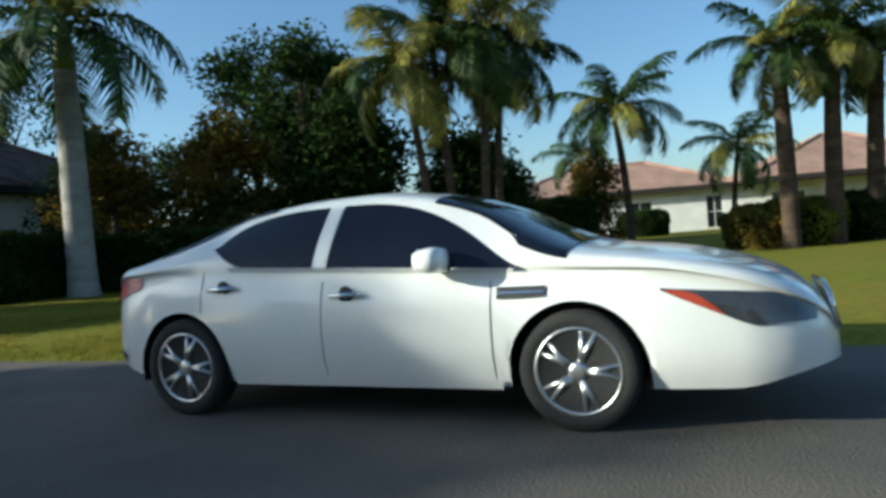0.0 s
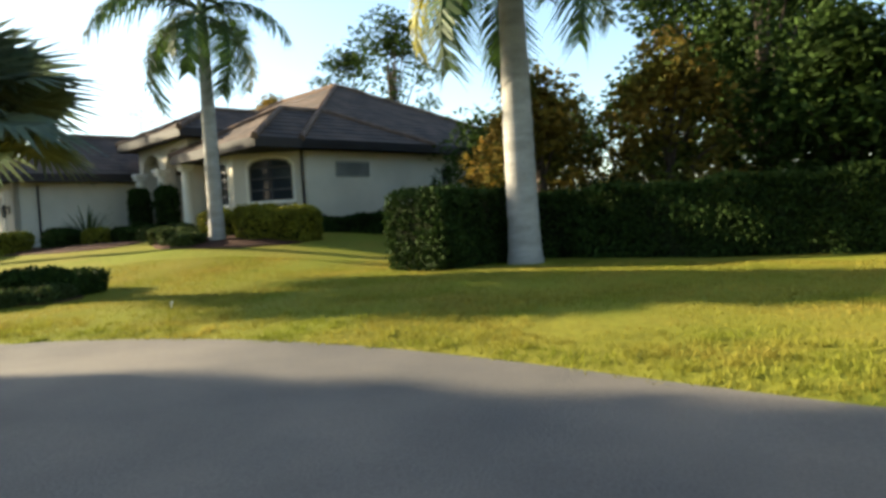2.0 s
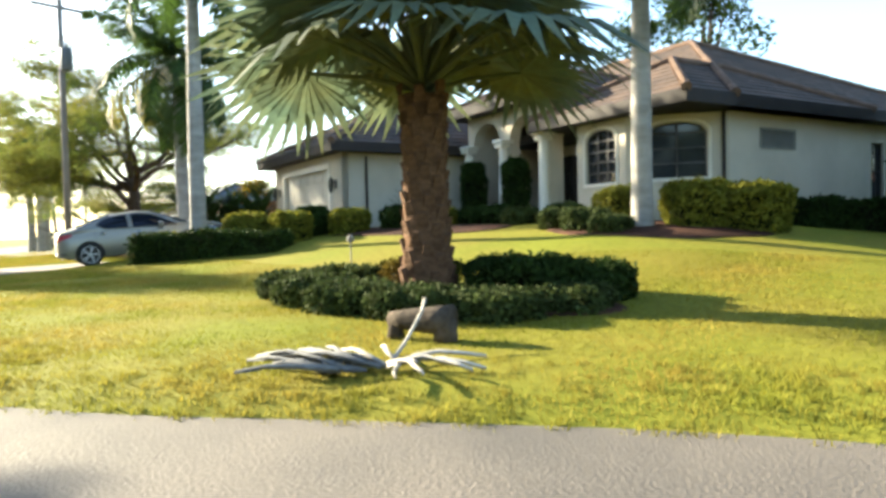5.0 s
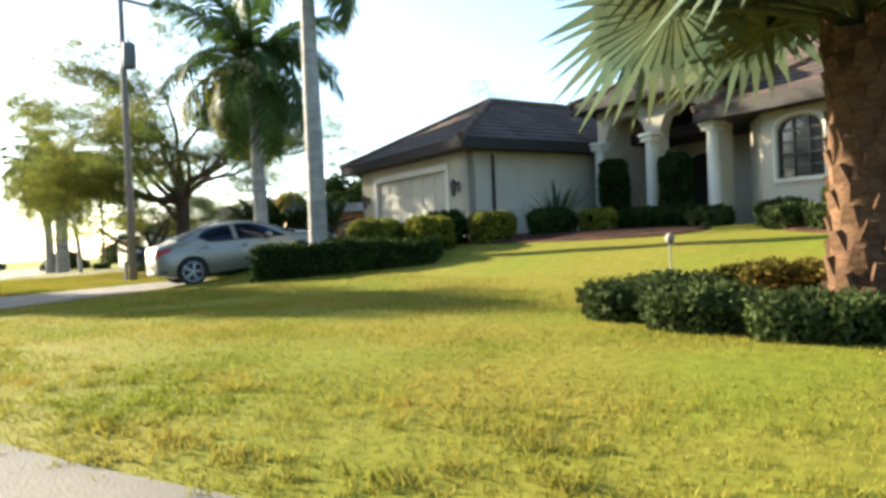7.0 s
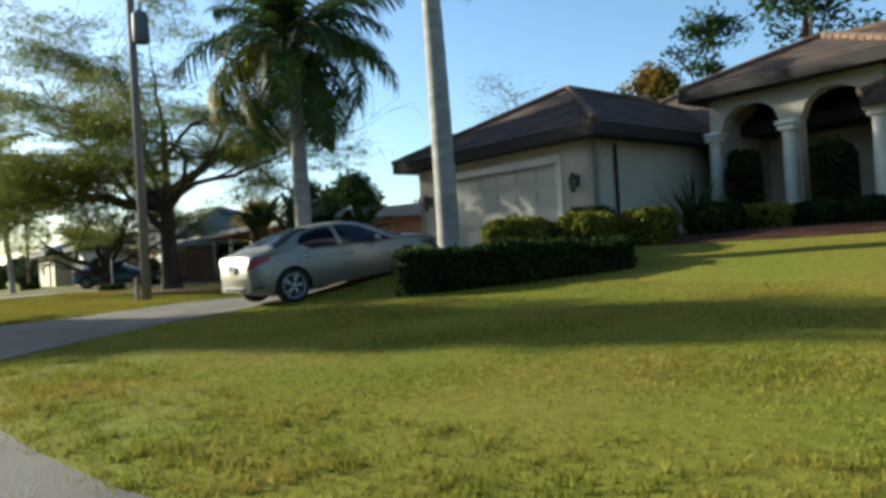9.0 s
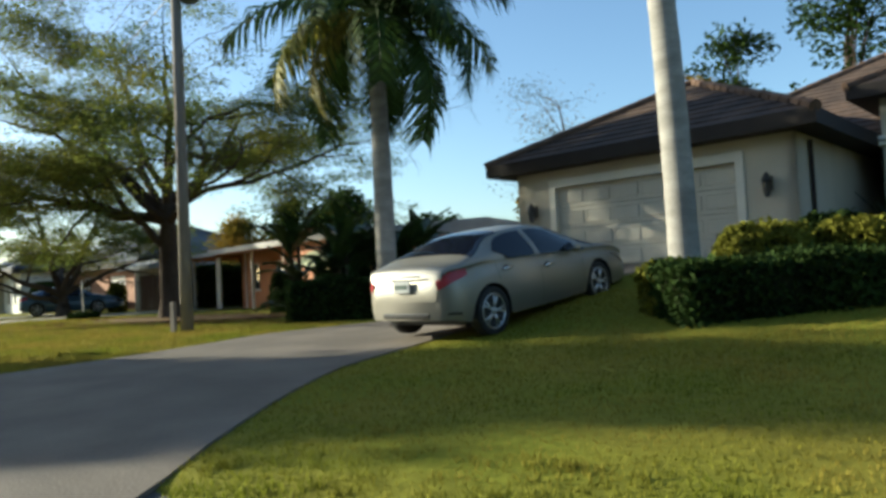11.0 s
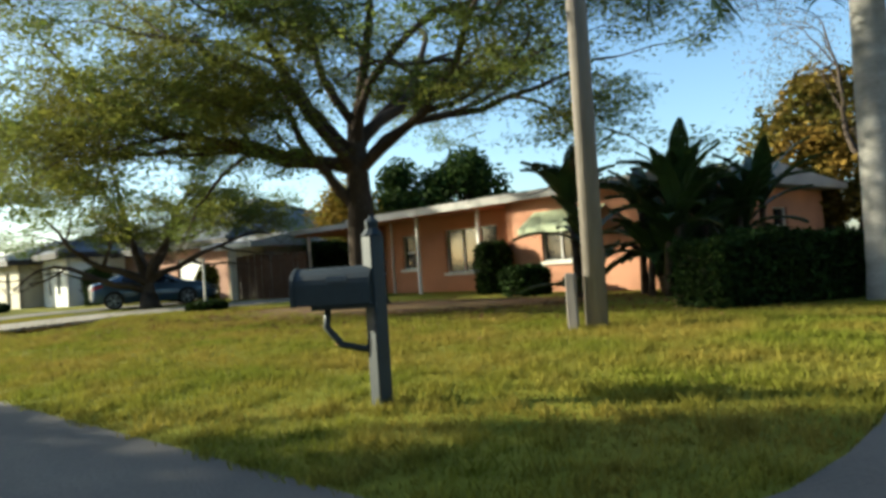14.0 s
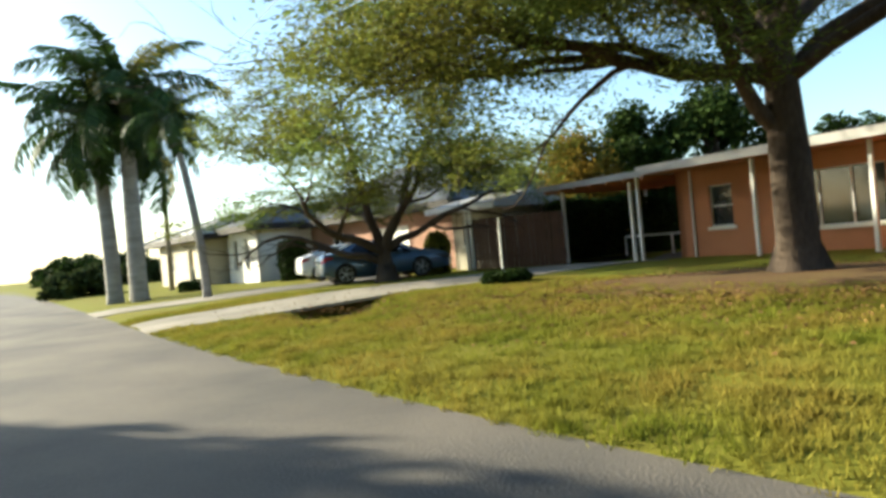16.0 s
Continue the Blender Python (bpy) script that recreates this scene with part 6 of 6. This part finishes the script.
        patch("headlight", 1.58, 2.30, lambda x: s_of(x, 0.755 - 0.19 * min(1, (x - 1.58) / 0.42)), lambda x: min(0.98, s_of(x, 0.765 - 0.035 * (x - 1.58) / 0.4)), M_CLEAR, side, 0.008, 16, 6)
        if marker:
            patch("marker_lamp", 1.60, 1.88, lambda x: s_of(x, 0.757 - 0.19 * min(1, (x - 1.58) / 0.42)), lambda x: s_of(x, 0.757 - 0.19 * min(1, (x - 1.58) / 0.42) + 0.045 * math.sin(math.pi * (x - 1.59) / 0.3)), M_AMBER, side, 0.012, 6, 4)
        part("taillight", patch("taillight_lens", -2.40, -2.02, lambda x: 0.76 + 0.40 * max(0, x + 2.30), lambda x: 1.0 - 0.1 * max(0, x + 2.3), M_REDLENS, side, 0.010, 12, 5).data, car, "red wraparound tail lamp")
        patch("bumper_reflector", -2.36, -2.20, lambda x: 0.12, lambda x: 0.17, M_BLACK, side, 0.008, 4, 2)
        for c, nm in ((FX, "front"), (RX, "rear")):
            wheel(car, c, side * 0.80, WR, side)
    for o in [o for o in car.children if o.name.startswith("taillight_lens")]:
        bpy.data.objects.remove(o)

    def over(name, x0, x1, s0, s1, material, off=0.006, label2=""):
        g = Mesh()
        rows_ = []
        for x in np.linspace(x0, x1, 16):
            row = []
            for s in [*np.linspace(s0(x), 3, 10)]:
                p = Vector(point(x, s))
                row.append((p.x, p.y, p.z + off))
            rows_.append([*row, *[(a, -b, c) for a, b, c in row[-2::-1]]])
        g.rings(rows_, close=False, cap=False)
        return part(name, g.mesh(name, material, True), car, label2)

    over("windscreen", 0.22, 1.10, lambda x: 2.05 if x < 0.75 else 1.75 + 0.3 * (1.1 - x), None, M_TINT)
    over("rear_window", -1.86, -0.98, lambda x: 2.06, None, M_TINT)
    xx, y, z = point(2.40, 0.5)
    gr = Mesh()
    for q in range(5):
        gr.box(2.405 - q * 0.004, 2.43 - q * 0.01, -0.42, 0.42, 0.50 + q * 0.035, 0.515 + q * 0.035)
    part("grille", gr.mesh("grille", M_BLACK), car)
    part("grille_surround", Mesh().tube([(2.42, -0.44, 0.50), (2.38, -0.47, 0.68), (2.39, 0, 0.70), (2.38, 0.47, 0.68), (2.42, 0.44, 0.50), (2.43, 0, 0.48), (2.42, -0.44, 0.50)], 0.014, 6).mesh("grille_surround", M_CHROME, True), car)
    part("lower_intake", Mesh().bevel_box(2.34, 2.43, -0.34, 0.34, 0.36, 0.43, 0.01).mesh("lower_intake", M_BLACK), car)
    plate = part("licence_plate", Mesh().bevel_box(-2.45, -2.43, -0.155, 0.155, 0.72, 0.88, 0.005).mesh("licence_plate", M_PLATE), car)
    part("plate_lettering", Mesh().box(-2.4535, -2.4505, -0.12, 0.12, 0.77, 0.83).mesh("plate_lettering", M_BAR), plate)
    part("trunk_trim", Mesh().tube([(-2.425, -0.36, 0.93), (-2.445, 0, 0.935), (-2.425, 0.36, 0.93)], 0.014, 6).mesh("trunk_trim", M_CHROME, True), car)
    part("rear_bumper_insert", Mesh().bevel_box(-2.44, -2.30, -0.46, 0.46, 0.36, 0.44, 0.02).mesh("rear_bumper_insert", M_BLACK), car)
    return car


def bush_mirror(x, y, z, side):
    m, rings = Mesh(), []
    for i in range(7):
        t = i / 6
        sx = 0.085 * (1 - (2 * t - 1) ** 2) ** 0.35 + 0.004 if 0 < i < 6 else 0.06
        w = 0.13 * (0.75 + 0.25 * math.sin(math.pi * t)) if i else 0.115
        h = 0.075 * (0.8 + 0.2 * math.sin(math.pi * t))
        if i == 6:
            w, h = 0.03, 0.02
        px = x - 0.075 + 0.16 * t
        rings.append([(px, y + w * math.copysign(abs(math.cos(a)) ** 0.7, math.cos(a)), z + h * math.copysign(abs(math.sin(a)) ** 0.7, math.sin(a))) for a in [2 * math.pi * q / 16 for q in range(16)]])
    return m.rings(rings)


def wheel(car, x, y, r, side):
    w = new("wheel")
    w.parent = car
    w.matrix_basis = pose(x, y, r, 0, 0, 0 if side < 0 else 180)
    part("tyre", Mesh().lathe([(0.235, 0.085), (0.262, 0.10), (0.315, 0.10), (r, 0.07), (r, -0.07), (0.315, -0.10), (0.262, -0.10)], 32, "y").mesh("tyre", M_TYRE, True), w)
    rim = Mesh().lathe([(0.242, -0.08), (0.246, 0.092), (0.228, 0.095), (0.216, 0.06), (0.216, -0.06)], 28, "y", cap=False)
    for q in range(10):
        a = 2 * math.pi * (q // 2) / 5 + (0.17 if q % 2 else -0.17)
        a2 = 2 * math.pi * (q // 2) / 5
        c, s = math.cos, math.sin
        rim.tube([(0.045 * c(a2), -0.068, 0.045 * s(a2)), (0.12 * c(a * 0.5 + a2 * 0.5), -0.085, 0.12 * s(a * 0.5 + a2 * 0.5)), (0.226 * c(a), -0.075, 0.226 * s(a))], [0.026, 0.018, 0.017], 6)
    rim.lathe([(0.06, 0.06), (0.055, 0.09), (0.03, 0.096)], 14, "y")
    part("rim", rim.mesh("rim", M_RIM, True), w, "silver alloy rim with paired spokes")
    part("brake_disc", Mesh().lathe([(0.15, 0.0), (0.15, 0.02)], 20, "y").mesh("brake_disc", M_GREYMETAL), w)
    return w


sedan(pose(0.10, 5.40, -0.105, 0, 0, -24.0) @ Matrix.Scale(1.11, 4), "white four-door sedan parked on the road", M_CARWHITE, vent=True)
sedan(pose(-34.55, 16.0, 0.50, 0, -6.0, 71.5) @ Matrix.Scale(1.06, 4), "champagne silver sedan parked nose up on the driveway", M_CARSILVER, marker=False)
sedan(pose(-63.9, 29.95, 0.24, 0, 0, 52.0), "blue-grey sedan parked beneath a shade tree", M_CARBLUE, marker=False)
sedan(pose(-67.9, 33.2, 0.25, 0, 0, 52.0), "white car parked behind the blue one", M_CARWHITE, marker=False)


# ---- lawn ----
def within(poly, x, y):
    """Which points lie inside a closed outline."""
    hit = np.zeros(x.shape, bool)
    for (ax, ay), (bx, by) in zip(poly, np.roll(poly, -1, axis=0)):
        cross = (ay > y) != (by > y)
        hit ^= cross & (x < (bx - ax) * (y - ay) / (by - ay + 1e-12) + ax)
    return hit


def grass_patch(name, count, x0, x1, y0, y1, d0, d1, height, seed, label, tufts=0):
    r = np.random.default_rng(seed)
    x, y = r.uniform(x0, x1, count), r.uniform(y0, y1, count)
    if tufts:
        which = r.integers(0, tufts, count)
        x = r.uniform(x0, x1, tufts)[which] + r.normal(0, 0.055, count)
        y = r.uniform(y0, y1, tufts)[which] + r.normal(0, 0.055, count)
    d = beyond_edge(x, y)
    keep = (d > d0) & (d < d1)
    for poly in DRIVES:
        keep &= ~within(poly, x, y)
    x, y, d = x[keep], y[keep], d[keep]
    z = lawn_z(x, y)
    n = len(x)
    a = r.uniform(0, 2 * math.pi, n)
    h = height * r.uniform(0.5, 1.3, n)
    w = 0.005 + 0.005 * r.random(n)
    bx, by = np.cos(a) * w, np.sin(a) * w
    lx, ly = r.normal(0, 0.5, n) * h, r.normal(0, 0.5, n) * h
    v = np.stack([np.stack([x - bx, y - by, z - 0.01], 1), np.stack([x + bx, y + by, z - 0.01], 1), np.stack([x + lx, y + ly, z + h], 1)], 1).reshape(-1, 3)
    me = bpy.data.meshes.new(name)
    me.vertices.add(3 * n), me.loops.add(3 * n), me.polygons.add(n)
    me.vertices.foreach_set("co", v.ravel())
    me.loops.foreach_set("vertex_index", np.arange(3 * n, dtype=np.int32))
    me.polygons.foreach_set("loop_start", np.arange(0, 3 * n, 3, dtype=np.int32))
    me.materials.append(M_BLADE)
    me.update(calc_edges=True)
    return tagged(part(name, me), label, "grass", kind="stuff")


grass_patch("grass", 620000, -36, 2, 5, 22, 0.0, 9.0, 0.030, 1, "short sunlit lawn grass blades along the road")
grass_patch("grass", 480000, -66, -36, 8, 26, 0.0, 9.0, 0.045, 2, "rough yellowish grass blades along the road")
grass_patch("grass_tufts", 260000, -66, -36, 8, 24, -0.10, 7.0, 0.085, 3, "coarse yellowing grass tufts along the road", tufts=9000)
grass_patch("grass_tufts", 90000, -34, 2, 5, 14, -0.16, 1.6, 0.060, 4, "ragged grass tufts along the road edge", tufts=4200)
r5 = np.random.default_rng(5)
litter = np.stack([r5.normal(-50.5, 4.0, 16000), r5.normal(21.0, 1.8, 16000)], 1)
litter = litter[beyond_edge(litter[:, 0], litter[:, 1]) > 1.5]
spots = np.column_stack([litter, ground_z(litter[:, 0], litter[:, 1]) + 0.035])
tagged(part("leaf_litter", leaves(spots, np.full(len(spots), 0.030), 0.5, M_DRY, "leaf_litter", 5, 0.15)), "brown fallen leaves scattered under the shade tree", "leaf litter", kind="stuff")
